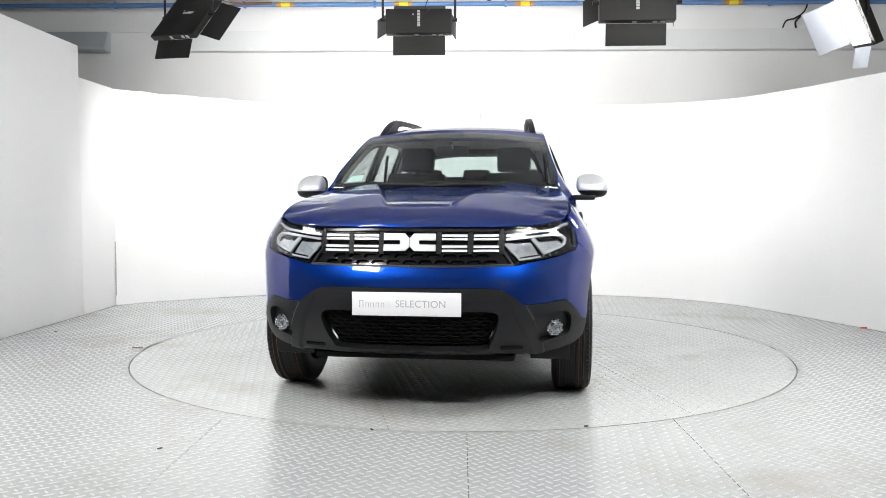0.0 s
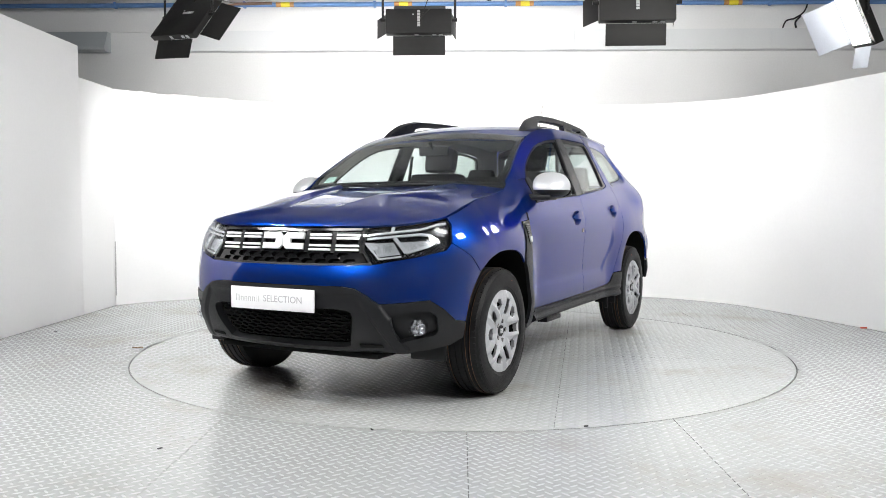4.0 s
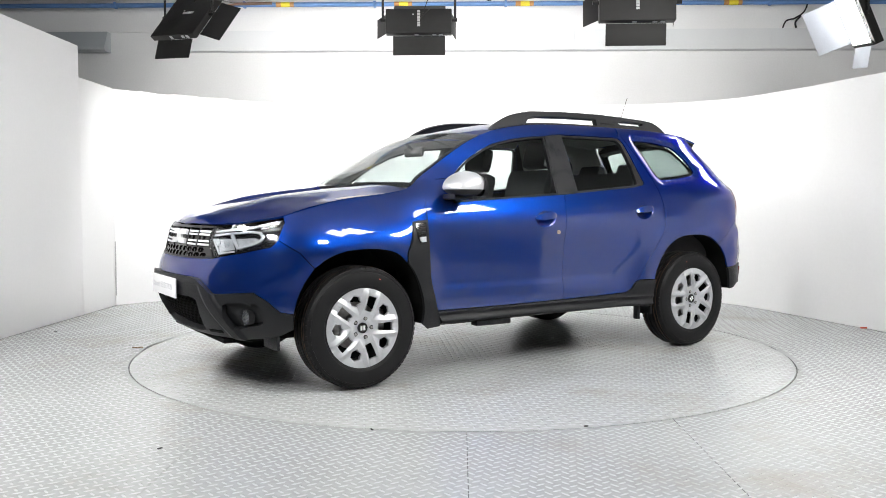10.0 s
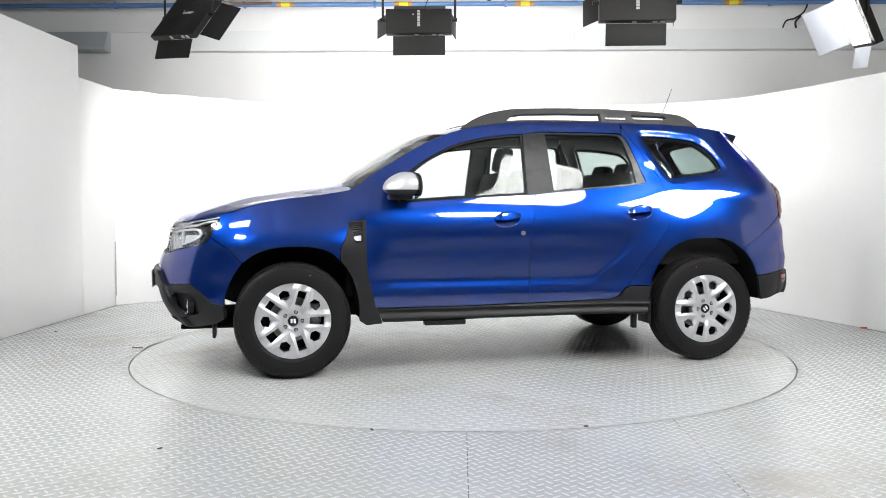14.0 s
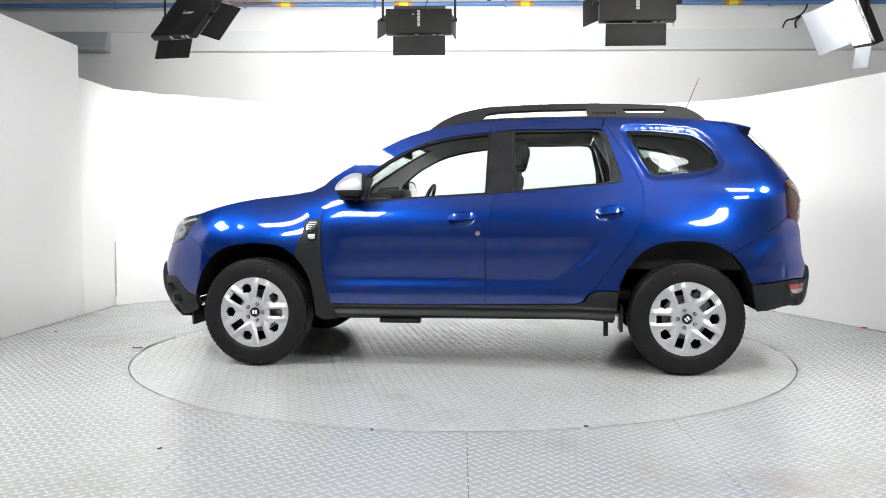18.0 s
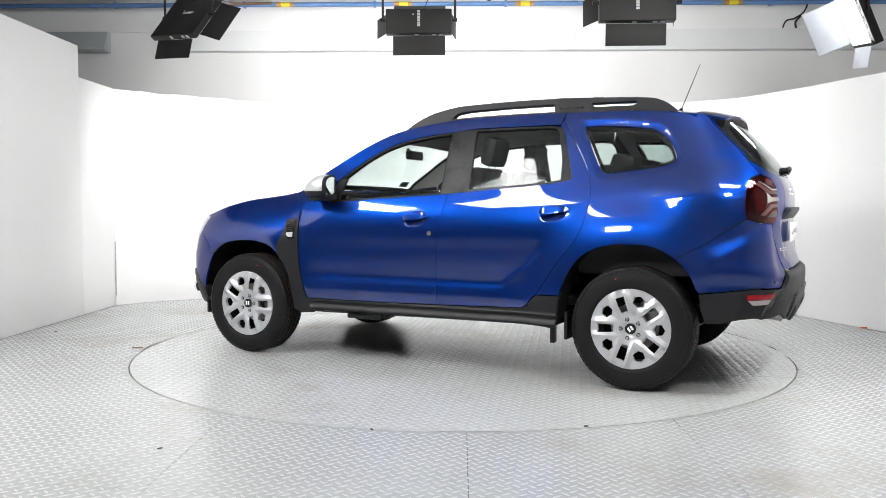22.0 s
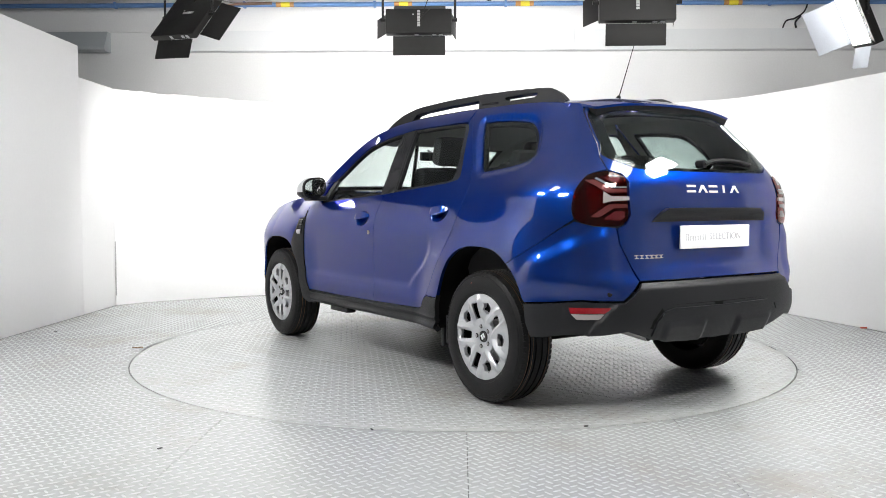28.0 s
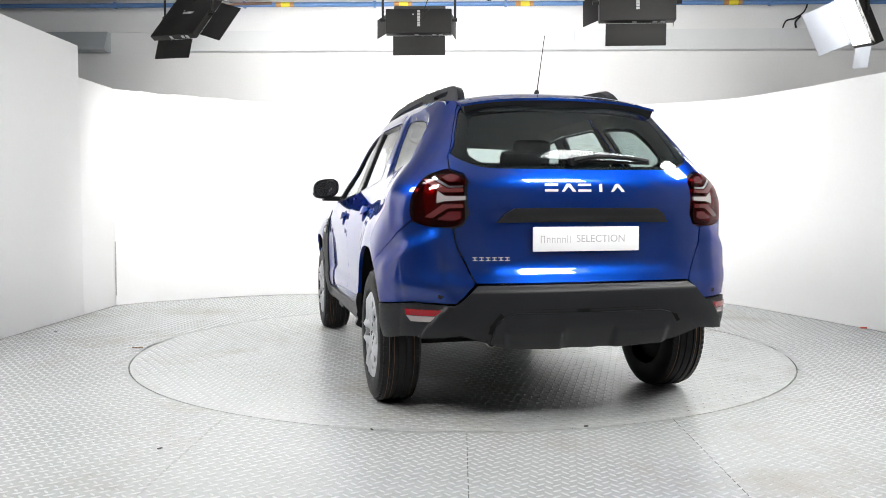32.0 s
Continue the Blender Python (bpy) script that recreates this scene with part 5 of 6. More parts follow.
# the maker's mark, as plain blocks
for s in (1, -1):
    sheet("badge_block", FY(*[(s * y, z) for y, z in ((0.126, 0.884), (0.022, 0.884), (0.0015, 0.864), (0.0015, 0.823), (0.022, 0.803), (0.126, 0.803), (0.126, 0.833), (0.046, 0.833), (0.046, 0.854), (0.126, 0.854))]), nose, BADGE_WHITE, car, "pale badge block", th=0.014, lift=0.006, gap=0, h=0.03)
# lower intake slats
for i, z in enumerate(np.linspace(0.345, 0.505, 9)):
    w = 0.36 + 0.06 * (z - 0.34) / 0.16
    ys = np.linspace(-w, w, 61)
    zz = z + 0.004 * np.sign(np.sin(ys * 105 + i * math.pi))
    sheet("intake_slat", FY(*[(y if abs(y) > 1e-3 else 1e-3, c + 0.0035) for y, c in zip(ys, zz)]) + FY(*[(y if abs(y) > 1e-3 else 1e-3, c - 0.0035) for y, c in zip(ys[::-1], zz[::-1])]), nose, DEEP_BLACK, car, "", th=0.012, lift=-0.016, gap=0, h=0.03)
for s in (1, -1):
    strip("bumper_slot", s * 0.43, s * 0.535, 0.338, 0.352, DEEP_BLACK, 0.024, "", 0.004)

# --- number plates without numbers ---
def text_on(parent, body, size, at, turn, m):
    cu = bpy.data.curves.new("lettering", "FONT")
    cu.body, cu.size, cu.align_x, cu.align_y, cu.extrude = body, size, "LEFT", "CENTER", 0.0006
    ob = bpy.data.objects.new("tmp", cu)
    scene.collection.objects.link(ob)
    dg = bpy.context.evaluated_depsgraph_get()
    me = bpy.data.meshes.new_from_object(ob.evaluated_get(dg))
    bpy.data.objects.remove(ob)
    me.transform(Matrix.Translation(at) @ turn)
    me.materials.clear()
    me.materials.append(m)
    o = new("lettering", me)
    o.parent = parent
    return o


def plate(x, z, face, label):
    p = new("number_plate", None)
    p.parent = car
    tagged(p, label)
    p.matrix_basis = Matrix.Translation((x, 0, z)) @ Matrix.Rotation(radians(0 if face > 0 else 180), 4, "Z")
    part("plate", box((0.008, 0.522, 0.112), (0, 0, 0), 0.003), PLATE_WHITE, p)
    # the dealer's name as bars, then the readable word
    turn = Matrix(((0, 0, 1, 0), (1, 0, 0, 0), (0, 1, 0, 0), (0, 0, 0, 1)))
    for i, (y, w, h) in enumerate(((-0.215, 0.022, 0.034), (-0.187, 0.018, 0.024), (-0.163, 0.018, 0.024), (-0.138, 0.018, 0.024), (-0.113, 0.018, 0.024), (-0.093, 0.007, 0.034), (-0.078, 0.010, 0.030))):
        bm = box((0.001, w * 0.16, h), (0.0046, y - w * 0.34, -0.017 + h / 2), 0)
        if w > 0.012:
            bm = box((0.001, w * 0.16, h * 0.95), (0.0046, y + w * 0.38, -0.017 + h / 2 * 0.95), 0, bm=bm)
            bm = box((0.001, w * 0.8, 0.003), (0.0046, y, -0.017 + h - 0.003), 0, bm=bm)
        part("name_bar", bm, LETTER_GREY, p, smooth=0)
    text_on(p, "SELECTION", 0.0475, (0.0044, -0.052, 0.0), turn, LETTER_GREY)
    return p


plate(2.192, 0.556, 1, "white display plate with grey lettering")
plate(-2.096, 0.868, -1, "white display plate with grey lettering")

# --- headlamp inside ---
def facets(c, n, r, count):
    """A round reflector of small pyramids with uneven peaks, facing n."""
    rnd = random.Random(5)
    side = Vector((0, 0, 1)).cross(n).normalized()
    up = n.cross(side)
    bm = bmesh.new()
    step = 2 * r / count
    for i in range(count):
        for j in range(count):
            a, b = -r + i * step, -r + j * step
            if math.hypot(a + step / 2, b + step / 2) > r:
                continue
            def at(p, q, h):
                return bm.verts.new(c + side * p + up * q + n * (h - 0.0158))
            ring = [at(a, b, 0), at(a + step, b, 0), at(a + step, b + step, 0), at(a, b + step, 0)]
            top = at(a + step * rnd.uniform(0.1, 0.9), b + step * rnd.uniform(0.1, 0.9), rnd.uniform(0.002, 0.0065))
            for k in range(4):
                bm.faces.new((ring[k], ring[(k + 1) % 4], top))
    return bm


for s in (1, -1):
    def lamp_piece(name, pts, m, lift, th=0.01, label=""):
        sheet(name, FY(*[(s * y, z) for y, z in pts]), nose, m, car, label, th=th, lift=lift, gap=0, h=0.02)
    def lamp_line(pts, wide, lift, label=""):
        p = np.asarray(pts, float)
        d = np.gradient(p, axis=0)
        q = np.stack([-d[:, 1], d[:, 0]], 1) / np.linalg.norm(d, axis=1)[:, None] * wide / 2
        lamp_piece("light_guide", [tuple(v) for v in np.vstack([p + q, (p - q)[::-1]])], DRL_LIGHT, lift, label=label)
    lamp_line([(0.466, 0.879), (0.58, 0.894), (0.684, 0.908), (0.735, 0.930), (0.762, 0.936)], 0.011, -0.008, "pale light guide")
    lamp_line([(0.571, 0.896), (0.569, 0.921)], 0.014, -0.008)
    lamp_line([(0.464, 0.859), (0.58, 0.873), (0.690, 0.884), (0.728, 0.879), (0.750, 0.858), (0.746, 0.836), (0.728, 0.822), (0.650, 0.795)], 0.012, -0.009)
    lamp_line([(0.648, 0.793), (0.588, 0.866)], 0.016, -0.009)
    lamp_line([(0.630, 0.776), (0.530, 0.764), (0.458, 0.838)], 0.009, -0.010)
    lamp_piece("light_block", [(0.452, 0.842), (0.500, 0.842), (0.520, 0.815), (0.488, 0.800)], DRL_LIGHT, -0.014)
    for k in range(6):
        lamp_piece("lamp_stud", [(0.545 + k * 0.032, 0.765 + k * 0.006), (0.551 + k * 0.032, 0.766 + k * 0.006), (0.551 + k * 0.032, 0.757 + k * 0.006), (0.545 + k * 0.032, 0.756 + k * 0.006)], CHROME, -0.012)
    lamp_piece("reflector", [(0.475, 0.838), (0.585, 0.846), (0.622, 0.788), (0.525, 0.774)], LAMP_BOWL, -0.022, label="chrome reflector")
    lamp_piece("reflector", [(0.618, 0.846), (0.716, 0.854), (0.744, 0.836), (0.742, 0.822), (0.652, 0.786)], LAMP_BOWL, -0.022)
    lamp_piece("reflector", [(0.50, 0.895), (0.59, 0.905), (0.59, 0.890), (0.50, 0.878)], CLAD, -0.022)
    lamp_piece("reflector", [(0.65, 0.912), (0.735, 0.935), (0.725, 0.925), (0.65, 0.900)], CLAD, -0.022)
    c = skin(np.array([u_front(0.55, 0.81)]), np.array([0.81]))[0]
    part("projector", rod((c[0] - 0.05, s * c[1] , 0.812), (c[0] - 0.018, s * c[1] , 0.812), 0.024, 24), LAMP_GLASS, car)
    # fog lamp
    f = skin(np.array([u_front(0.695, 0.425)]), np.array([0.425]))[0]
    sheet("fog_recess", [(a * s, b) for a, b in (fog_hole if s > 0 else fog_hole[::-1])], nose, CLAD, car, "", th=0.006, lift=-0.026, gap=-0.022, h=0.03)
    fw = Vector((0.97, s * 0.12, 0)).normalized()
    fc = Vector((f[0] + 0.006, s * f[1], 0.425))
    part("fog_lamp", rod(fc - fw * 0.05, fc - fw * 0.016, 0.042, 28), MATT_BLACK, car, "round clear fog lamp")
    part("fog_lens", rod(fc - fw * 0.008, fc - fw * 0.002, 0.042, 28), LAMP_GLASS, car)
    part("fog_bulb", rod(fc - fw * 0.05, fc - fw * 0.0088, 0.007, 16), STEEL, car)
    part("fog_reflector", facets(fc, fw, 0.039, 8), CHROME, car, "faceted chrome reflector")
    # deflector under the bumper
    part("deflector", box((0.02, 0.20, 0.09), (1.79, s * 0.67, 0.285), 0.006), CLAD, car)
    # parking sensors
    g = skin(np.array([u_rear(0.70, 0.615)]), np.array([0.615]))[0]
    part("parking_sensor", rod((g[0] + 0.01, s * g[1] - s * 0.005, g[2]), (g[0] - 0.003, s * g[1] + s * 0.001, g[2]), 0.012, 16), GLOSS_BLACK, car)

# --- rear dressing ---
for s in (1, -1):
    def rear_piece(name, pts, m, lift, th=0.01, label="", bow=None):
        return sheet(name, RY(*[(s * y, z) for y, z in pts]), tail, m, car, label, th=th, lift=lift, gap=0, h=0.02, bow=bow)
    rear_piece("lamp_guide", [(0.565, 1.062), (0.65, 1.062), (0.68, 1.085), (0.685, 1.03), (0.65, 1.040), (0.565, 1.044)], TAIL_LIGHT, 0.012, label="clear lamp arm")
    rear_piece("lamp_arm", [(0.575, 1.096), (0.64, 1.094), (0.70, 1.135), (0.735, 1.135), (0.665, 1.078), (0.575, 1.080)], SMOKE, 0.010, label="red lamp arm")
    rear_piece("lamp_arm", [(0.575, 1.026), (0.66, 1.026), (0.735, 0.968), (0.70, 0.966), (0.64, 1.008), (0.575, 1.010)], SMOKE, 0.010)
    rear_piece("lamp_trim", [(0.575, 1.108), (0.632, 1.106), (0.690, 1.146), (0.70, 1.139), (0.636, 1.098), (0.575, 1.100)], CHROME, 0.011)
    rear_piece("lamp_lens", [(0.675, 1.09), (0.73, 1.125), (0.735, 0.98), (0.675, 1.02)], LAMP_BOWL, -0.004, label="clear indicator lens")
    rear_piece("lamp_lens", [(0.585, 0.995), (0.635, 0.995), (0.685, 0.955), (0.61, 0.950), (0.585, 0.965)], DARK_RED, 0.008)
    rear_piece("lamp_lens", [(0.585, 1.125), (0.630, 1.122), (0.675, 1.152), (0.62, 1.160), (0.59, 1.150)], DARK_RED, 0.008)
    edge = lambda pts: [(s * (u - UR), z) for u, z in XU(*pts)]
    sheet("reflector_red", edge([(-1.925, 0.551)]) + RY((s * 0.665, 0.553), (s * 0.680, 0.527)) + edge([(-1.932, 0.524)]), tail, RED_PLASTIC, car, "red reflector strip", th=0.01, lift=0.010, gap=0, h=0.02)
    sheet("reverse_lens", edge([(-1.934, 0.521)]) + RY((s * 0.682, 0.524), (s * 0.695, 0.500)) + edge([(-1.955, 0.497)]), tail, TAIL_LIGHT, car, "clear reversing lamp", th=0.01, lift=0.009, gap=0, h=0.02)
bar = RY((0.001, 1.010), (0.2, 1.010), (0.345, 1.008), (0.385, 0.985), (0.425, 0.942), (0.2, 0.944), (0.001, 0.945))
sheet("tailgate_trim", bar + flip(bar[1:-1]), tail, CLAD, car, "dark grey trim bar over the plate", th=0.03, gap=0, bow=lambda s, z: -0.004 + 0.030 * step(0.935, 1.0, z))
pan = RY((0.001, 0.540), (0.36, 0.543), (0.416, 0.530), (0.454, 0.482), (0.464, 0.42), (0.40, 0.400), (0.001, 0.384))
sheet("skid_panel", pan + flip(pan[1:-1]), tail, CLAD, car, "black lower skid panel", th=0.02, gap=0, h=0.014, lift=0.034, bow=lambda s, z: 0.012 * step(0.10, 0.14, np.abs(s)) * (1 - step(0.36, 0.40, np.abs(s))) * (1 - step(0.46, 0.49, z)))
seam = RY((0.001, 0.556), (0.37, 0.559), (0.435, 0.545), (0.478, 0.49), (0.488, 0.42))
seam2 = RY((0.001, 0.540), (0.36, 0.542), (0.418, 0.530), (0.456, 0.482), (0.466, 0.42))
sheet("panel_groove", seam + seam2[::-1], tail, DEEP_BLACK, car, "", th=0.002, gap=0, lift=0.0255)
sheet("panel_groove", flip(seam + seam2[::-1]), tail, DEEP_BLACK, car, "", th=0.002, gap=0, lift=0.0255)
part("exhaust", rod((-1.70, 0.48, 0.45), (-2.075, 0.445, 0.405), 0.026, 20), STEEL, car, "dull steel exhaust pipe")
part("exhaust_mouth", rod((-2.0755, 0.445, 0.405), (-2.078, 0.4448, 0.4047), 0.022, 20), DEEP_BLACK, car)
part("rear_axle", rod((-1.337, -0.65, 0.33), (-1.337, 0.65, 0.33), 0.045, 16), DEEP_BLACK, car)
part("silencer", box((0.28, 0.60, 0.12), (-1.76, 0.05, 0.50), 0.05), STEEL, car)
for s in (1, -1):
    part("jacking_tab", box((0.03, 0.04, 0.11), (-0.865, s * 0.79, 0.275), 0.006), CLAD, car)
    part("sill_pad", box((0.26, 0.07, 0.035), (0.41, s * 0.80, 0.300), 0.010), CLAD, car)
    part("stone_guard", box((0.02, 0.16, 0.16), (-0.955, s * 0.76, 0.33), 0.006), CLAD, car)
part("front_tray", box((0.5, 1.0, 0.03), (1.75, 0, 0.275), 0.01), DEEP_BLACK, car)
# the maker's word on the tailgate as plain shapes
def mark(pts, m=BADGE_WHITE, lift=0.004):
    sheet("badge_shape", RY(*pts), tail, m, car, "", th=0.006, lift=lift, gap=0, h=0.05)


z0, z1 = 1.084, 1.120
for y in (0.168, 0.005):
    for a in (z0, z1 - 0.010):
        mark([(y + 0.032, a), (y + 0.032, a + 0.010), (y - 0.032, a + 0.010), (y - 0.032, a)])
for y in (0.084, -0.160):
    mark([(y + 0.034, z0), (y + 0.010, z1), (y - 0.008, z1), (y - 0.036, z0), (y - 0.020, z0), (y, z1 - 0.013), (y + 0.021, z0)])
mark([(-0.068, z0), (-0.068, z1), (-0.082, z1), (-0.082, z0)])
for k in range(6):
    y = 0.545 - k * 0.030
    mark([(y, 0.785), (y, 0.789), (y - 0.021, 0.789), (y - 0.021, 0.785)], MIRROR_SILVER, 0.003)
    mark([(y, 0.772), (y, 0.776), (y - 0.021, 0.776), (y - 0.021, 0.772)], MIRROR_SILVER, 0.003)
    mark([(y - 0.008, 0.7765), (y - 0.008, 0.7845), (y - 0.013, 0.7845), (y - 0.013, 0.7765)], MIRROR_SILVER, 0.003)
# spoiler, brake light, wiper, aerial
def spoiler_top(x, y):
    t = np.clip((-x - 1.58) / 0.22, 0, 1)
    k = 1 - np.clip(np.abs(y) / 0.56, 0, 1) ** 2.6
    return np.stack([x, y, 1.520 + 0.061 * k - 0.045 * t ** 1.6 + 0.009], 1)


sp = [(-1.60 - 0.02 * (1 - abs(y) / 0.5), y) for y in np.linspace(0.50, -0.50, 11)] + [(-1.70, -0.512), (-1.765, -0.51)] + [(-1.775 - 0.03 * (1 - (y / 0.5) ** 2), y) for y in np.linspace(-0.49, 0.49, 11)] + [(-1.765, 0.51), (-1.70, 0.512)]
sheet("spoiler", sp, spoiler_top, [PAINT, MATT_BLACK], car, "blue roof spoiler with black underside", th=0.012, gap=0, h=0.03, centre=(-1.7, 0, 1.0))
lip = [(-1.700 - 0.03 * (1 - (y / 0.5) ** 2), y) for y in np.linspace(0.50, -0.50, 11)] + [(-1.770 - 0.03 * (1 - (y / 0.5) ** 2), y) for y in np.linspace(-0.50, 0.50, 11)]
sheet("spoiler_lip", lip, spoiler_top, MATT_BLACK, car, "black lip under the spoiler", th=0.060, gap=0, h=0.03, lift=-0.0105, centre=(-1.7, 0, 1.0))
part("brake_light", box((0.02, 0.20, 0.016), (-1.752, 0, 1.522), 0.003), TAIL_LIGHT, car, "high clear brake light")
wx = lambda y, z: float(tail(np.array([RY((y, z))[0][0]]), np.array([z]))[0][0])
bm = rod((wx(0.05, 1.225) + 0.01, 0.05, 1.225), (wx(0.05, 1.225) - 0.035, 0.05, 1.225), 0.020, 16)
bm = tube(run([(wx(0.05, 1.225) - 0.03, 0.05, 1.226), (wx(-0.05, 1.245) - 0.04, -0.05, 1.245), (wx(-0.2, 1.243) - 0.035, -0.20, 1.243), (wx(-0.33, 1.232) - 0.02, -0.33, 1.230)], 5), 0.011, bm=bm)
bm = tube([(wx(-0.04, 1.232) - 0.012, -0.04, 1.228), (wx(-0.34, 1.222) - 0.012, -0.34, 1.218)], 0.007, bm=bm)
part("rear_wiper", bm, MATT_BLACK, car, "black rear wiper arm and blade")
bm = rod((-1.416, 0, 1.600), (-1.43, 0, 1.632), 0.022, 16, r2=0.008)
bm = rod((-1.43, 0, 1.63), (-1.538, 0, 1.898), 0.003, 8, bm=bm, r2=0.0018)
part("aerial", bm, MATT_BLACK, car, "thin black whip aerial")
# wipers and scuttle at the windscreen foot
def scuttle(x, y):
    return np.stack([x, y, 1.098 + 0.014 * (1 - (y / 0.7) ** 2) + (1.06 - x) * 0.12], 1)


sc = [(0.93 + 0.10 * (1 - (y / 0.715) ** 2), y) for y in np.linspace(-0.70, 0.70, 13)] + [(0.88 + 0.13 * (1 - (y / 0.715) ** 2), y) for y in np.linspace(0.70, -0.70, 13)]
sheet("scuttle_panel", sc, scuttle, CLAD, car, "black scuttle panel", th=0.02, gap=0, h=0.05, lift=0.0)
for y0, y1 in ((-0.12, 0.45), (-0.60, -0.08)):
    bm = tube(run([(1.02, y0, 1.135), (1.02, (y0 + y1) / 2, 1.145), (1.00 - 0.05 * (y1 > 0), y1, 1.140)], 5), 0.009)
    part("wiper", bm, MATT_BLACK, car, "black wiper arm and blade")
for y in (-0.30, 0.28):
    part("washer_jet", box((0.025, 0.03, 0.012), (1.10, y, float(bonnet_top(np.array([1.10]), np.array([y]))[0, 2]) + 0.004), 0.004), MATT_BLACK, car)
sheet("sticker", [(-0.88, 0.13), (-0.74, 0.13), (-0.74, 0.24), (-0.86, 0.24)], screen, mat("pale_green_paper", (0.45, 0.62, 0.58), 0.7), car, "pale green paper sticker", th=0.001, lift=-0.012, gap=0, h=0.05)
# --- inside the car ---
def seat(x, y, wide, top, label):
    s = new("seat", None)
    s.parent = car
    tagged(s, label)
    part("cushion", box((0.50, wide, 0.17), (x + 0.27, y, 0.62), 0.05), TRIM_GREY, s)
    back = Matrix.Rotation(radians(-14), 3, "Y")
    part("backrest", box((0.14, wide * 0.92, 0.62), (x - 0.06, y, 0.96), 0.06, back), TRIM_GREY, s)
    n = 1 if wide < 0.7 else 3
    for k in range(n):
        yy = y + (k - (n - 1) / 2) * 0.42
        part("headrest", box((0.10, 0.26 if n == 1 else 0.24, 0.19), (x - 0.175, yy, top), 0.045, back), TRIM_GREY, s)
        for d in (-0.05, 0.05):
            part("headrest_post", rod((x - 0.13, yy + d, top - 0.18), (x - 0.165, yy + d, top - 0.05), 0.006, 8), CHROME, s)
    return s


seat(-0.14, 0.37, 0.50, 1.365, "dark grey fabric front seat")
seat(-0.14, -0.37, 0.50, 1.365, "dark grey fabric front seat")
seat(-0.98, 0.0, 1.24, 1.235, "dark grey fabric rear bench seat")
part("dashboard", box((0.42, 1.32, 0.30), (0.74, 0, 0.92), 0.06), TRIM_GREY, car, "dark grey dashboard")
part("dash_top", box((0.34, 1.30, 0.06), (0.82, 0, 1.07), 0.025), MATT_BLACK, car)
part("instrument_hood", box((0.16, 0.34, 0.08), (0.63, -0.37, 1.10), 0.03), MATT_BLACK, car)
bm = bmesh.new()
v, f = lathe([(0.185 + 0.014 * math.cos(a), 0.014 * math.sin(a)) for a in np.linspace(0, math.tau, 9)], 40)
wheel_m = Matrix.Translation((0.42, -0.37, 1.00)) @ Matrix.Rotation(radians(68), 4, "Y") @ Matrix.Rotation(radians(90), 4, "X")
ob = mesh_of("steering_wheel", [wheel_m @ Vector(p) for p in v], f, MATT_BLACK, car, "black steering wheel")
part("wheel_boss", box((0.06, 0.36, 0.07), (0.44, -0.37, 1.00), 0.02, Matrix.Rotation(radians(-22), 3, "Y")), MATT_BLACK, car)
part("rear_view_mirror", box((0.03, 0.22, 0.065), (0.49, 0, 1.385), 0.012), MATT_BLACK, car)
part("mirror_stalk", rod((0.50, 0, 1.40), (0.55, 0, 1.435), 0.010, 8), MATT_BLACK, car)
for s in (1, -1):
    bm = tube(run([(-0.26, s * 0.60, 1.40), (-0.22, s * 0.62, 1.1), (-0.15, s * 0.62, 0.75), (-0.12, s * 0.60, 0.55)], 4), 0.012)
    part("seat_belt", bm, MATT_BLACK, car, "black seat belt at the door pillar")
part("cabin_floor", box((2.75, 1.40, 0.05), (-0.50, 0, 0.46), 0.01), DEEP_BLACK, car)
part("boot_floor", box((0.75, 1.10, 0.05), (-1.55, 0, 0.72), 0.01), DEEP_BLACK, car)
part("bulkhead", box((0.04, 1.30, 0.65), (0.98, 0, 0.78), 0.01), DEEP_BLACK, car)
for s in (1, -1):
    part("wheel_house", box((0.85, 0.14, 0.52), (-1.40, s * 0.66, 0.88), 0.05), TRIM_GREY, car)

# --- what belongs to a part hangs under it ---
def host(kids, parents):
    for o in list(car.children):
        if o.name.split(".")[0] in kids and o.type == "MESH":
            y = sum(v.co.y for v in o.data.vertices)
            o.parent = parents[0] if y >= 0 or len(parents) == 1 else parents[1]


def named(*names):
    return sorted((o for o in car.children if o.name.split(".")[0] in names), key=lambda o: -sum(v.co.y for v in o.data.vertices))


def by_x(kids, lo, hi, parents):
    for o in list(car.children):
        if o.name.split(".")[0] in kids and lo < sum(v.co.x for v in o.data.vertices) / len(o.data.vertices) < hi:
            o.parent = parents[0] if sum(v.co.y for v in o.data.vertices) >= 0 else parents[1]


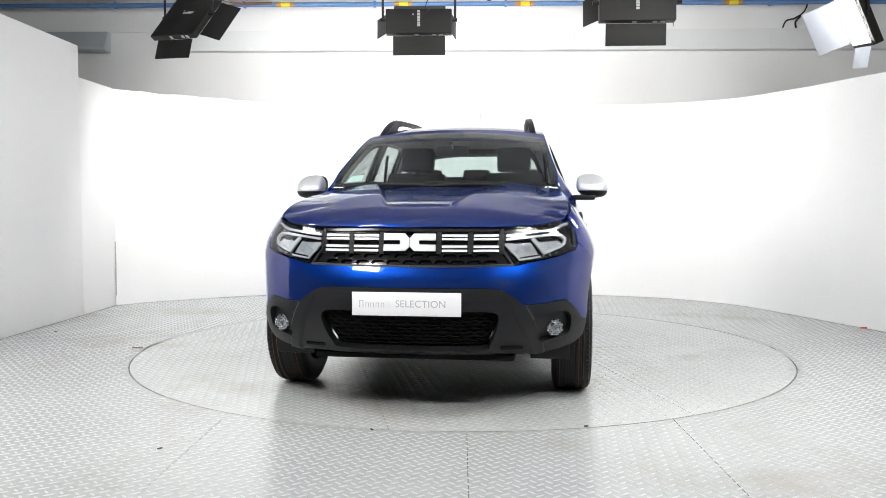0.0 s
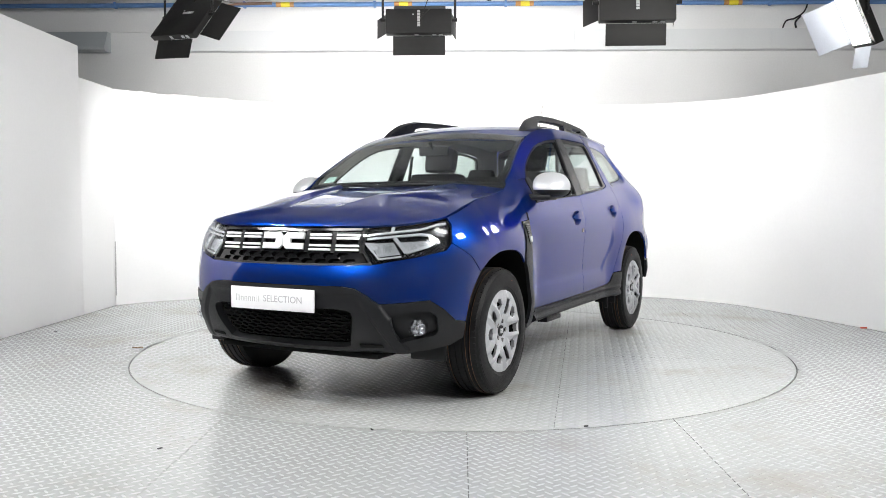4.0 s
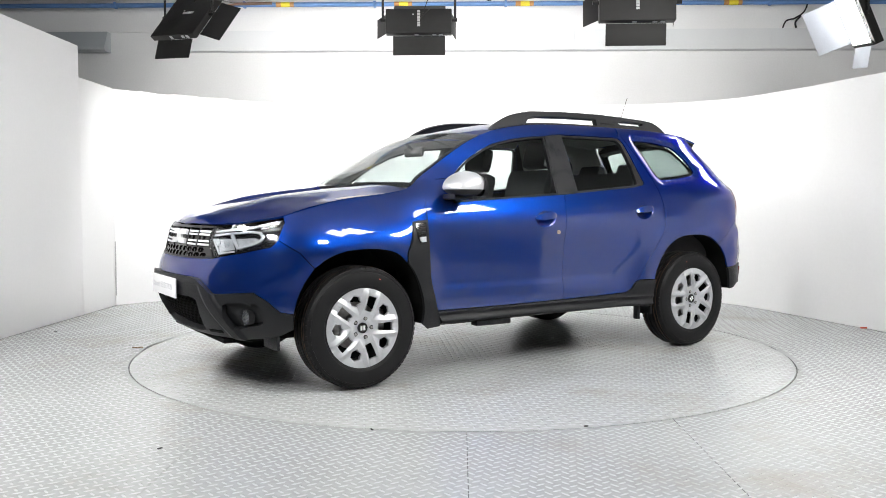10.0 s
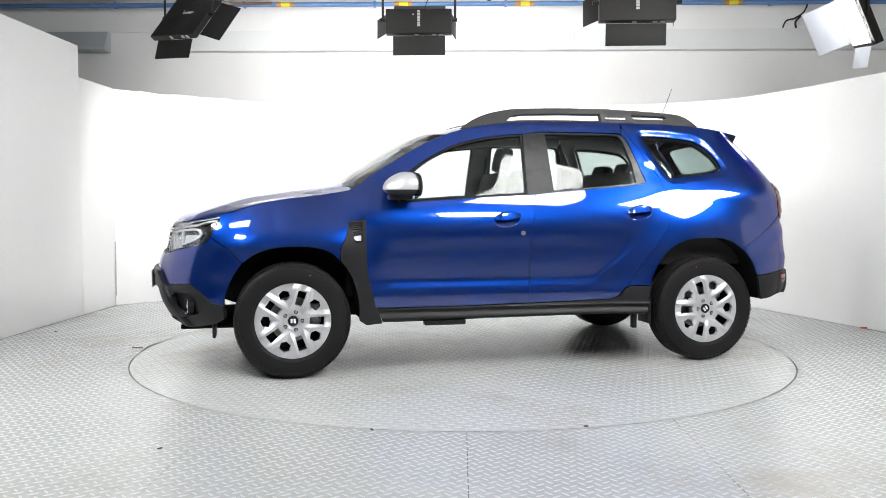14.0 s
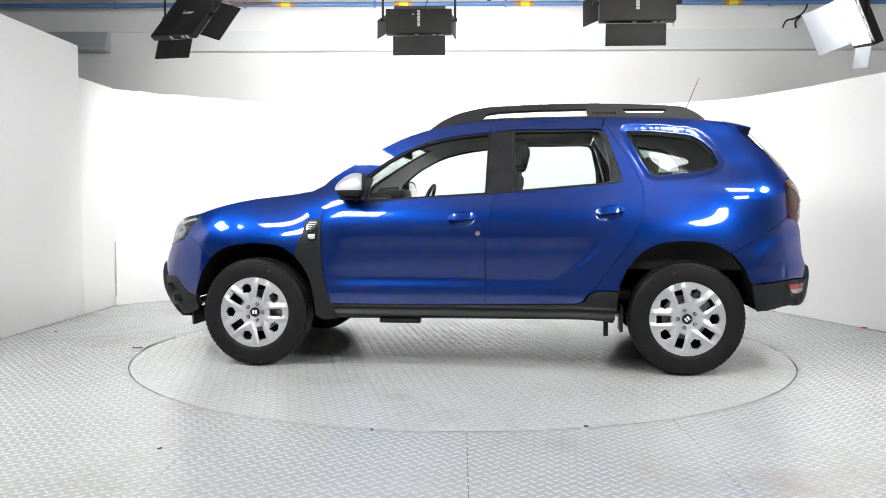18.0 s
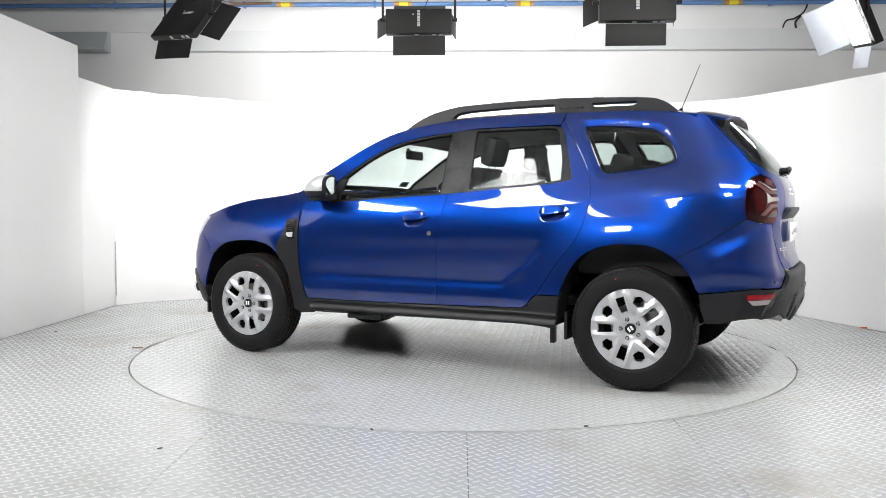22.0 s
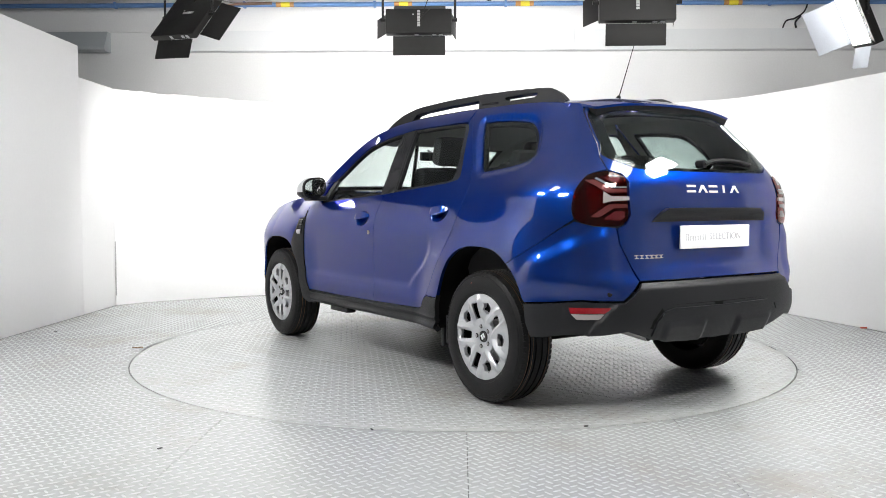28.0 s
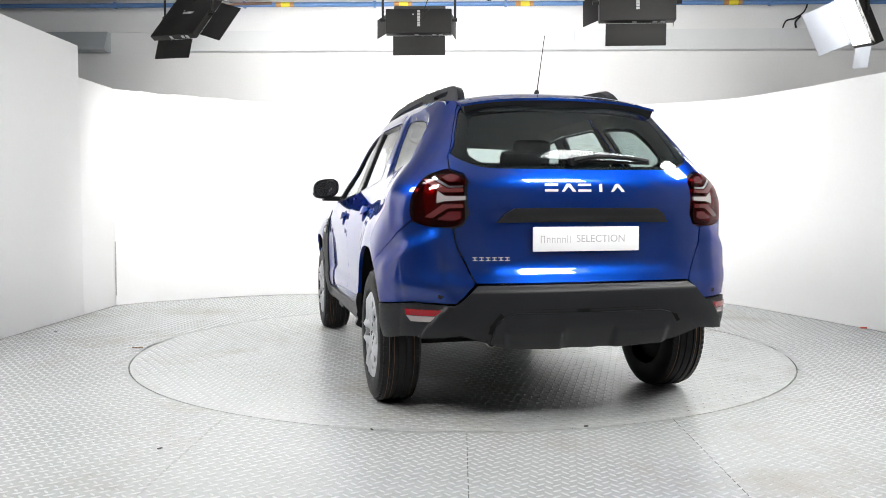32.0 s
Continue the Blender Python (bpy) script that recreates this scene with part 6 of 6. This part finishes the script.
by_x(("handle_cup", "door_handle"), -0.4, 1, front_door)
by_x(("handle_cup", "door_handle"), -2, -0.4, rear_door)
host(("door_lock", "front_window_frame", "front_side_window", "mirror_sail"), front_door)
host(("rear_window_frame", "rear_side_window"), rear_door)
host(("quarter_window", "quarter_window_frame"), quarter_panel)
host(("vent_slat", "vent_badge", "fender_vent"), named("fender_trim"))
host(("headlamp_bowl", "light_guide", "light_block", "lamp_stud", "reflector", "projector"), named("headlamp"))
host(("tail_lamp_body", "lamp_guide", "lamp_arm", "lamp_trim", "lamp_lens"), named("tail_lamp"))
host(("grille_bar", "grille_post", "grille_lip", "grille_mesh", "grille_frame", "badge_block"), named("grille"))
host(("intake_slat",), named("lower_grille"))
host(("fog_recess", "fog_lamp", "fog_lens", "fog_bulb", "fog_reflector", "bumper_slot", "deflector"), named("front_cladding"))
host(("windscreen_border", "sticker"), named("windscreen"))
host(("rear_window", "rear_window_border", "tailgate_trim", "badge_shape", "rear_wiper"), named("tailgate"))
host(("skid_panel", "panel_groove", "reflector_red", "reverse_lens"), named("rear_cladding"))
host(("brake_light", "spoiler_lip"), named("spoiler"))
host(("exhaust_mouth",), named("exhaust"))
host(("dash_top", "instrument_hood"), named("dashboard"))

# --- litter on the studio floor ---
rnd = random.Random(7)
bm = bmesh.new()
for i in range(5):
    box((0.05 - 0.006 * i, 0.012, 0.006), (0.012 * i, 0.006 * (i % 2), 0.006), 0.002, Matrix.Rotation(0.5 * i, 3, "Z"), bm=bm)
o = part("dry_leaf", bm, LEAF, None, "curled dry brown leaf on the floor")
tagged(o, "", "debris")
o.location = (-2.316, -0.13, 0.003)
o = part("plastic_scrap", box((0.05, 0.02, 0.012), (0, 0, 0.008), 0.003), RED_BIT, None, "small red plastic scrap lying by the wall")
tagged(o, "", "debris")
o.location = (3.337, 0.93, 0.002)
for x, y in ((-1.258, -2.545), (-3.258, 0.605), (-0.401, -2.235), (0.581, -2.158)):
    o = part("grit", box((0.022, 0.009, 0.005), (0, 0, 0.005), 0.002), PIT, None, "dark speck of grit on the floor", 0)
    tagged(o, "", "debris", "floor grit")
    o.matrix_basis = pose(x, y, 0.002, 0, 0, rnd.uniform(0, 180))


# ---- the turning ----
def motions():
    rows, disc = [], []
    for i in range(0, 33, 2):
        a = -96.775 - 4.9452 * i
        m = Matrix.Rotation(radians(a), 4, "Z")
        disc.append((i, m))
        rows.append((i, m @ Matrix.Translation((-0.1117, -0.0094, 0.0018))))
    walk(TABLE, disc)
    walk(car, rows)


motions()
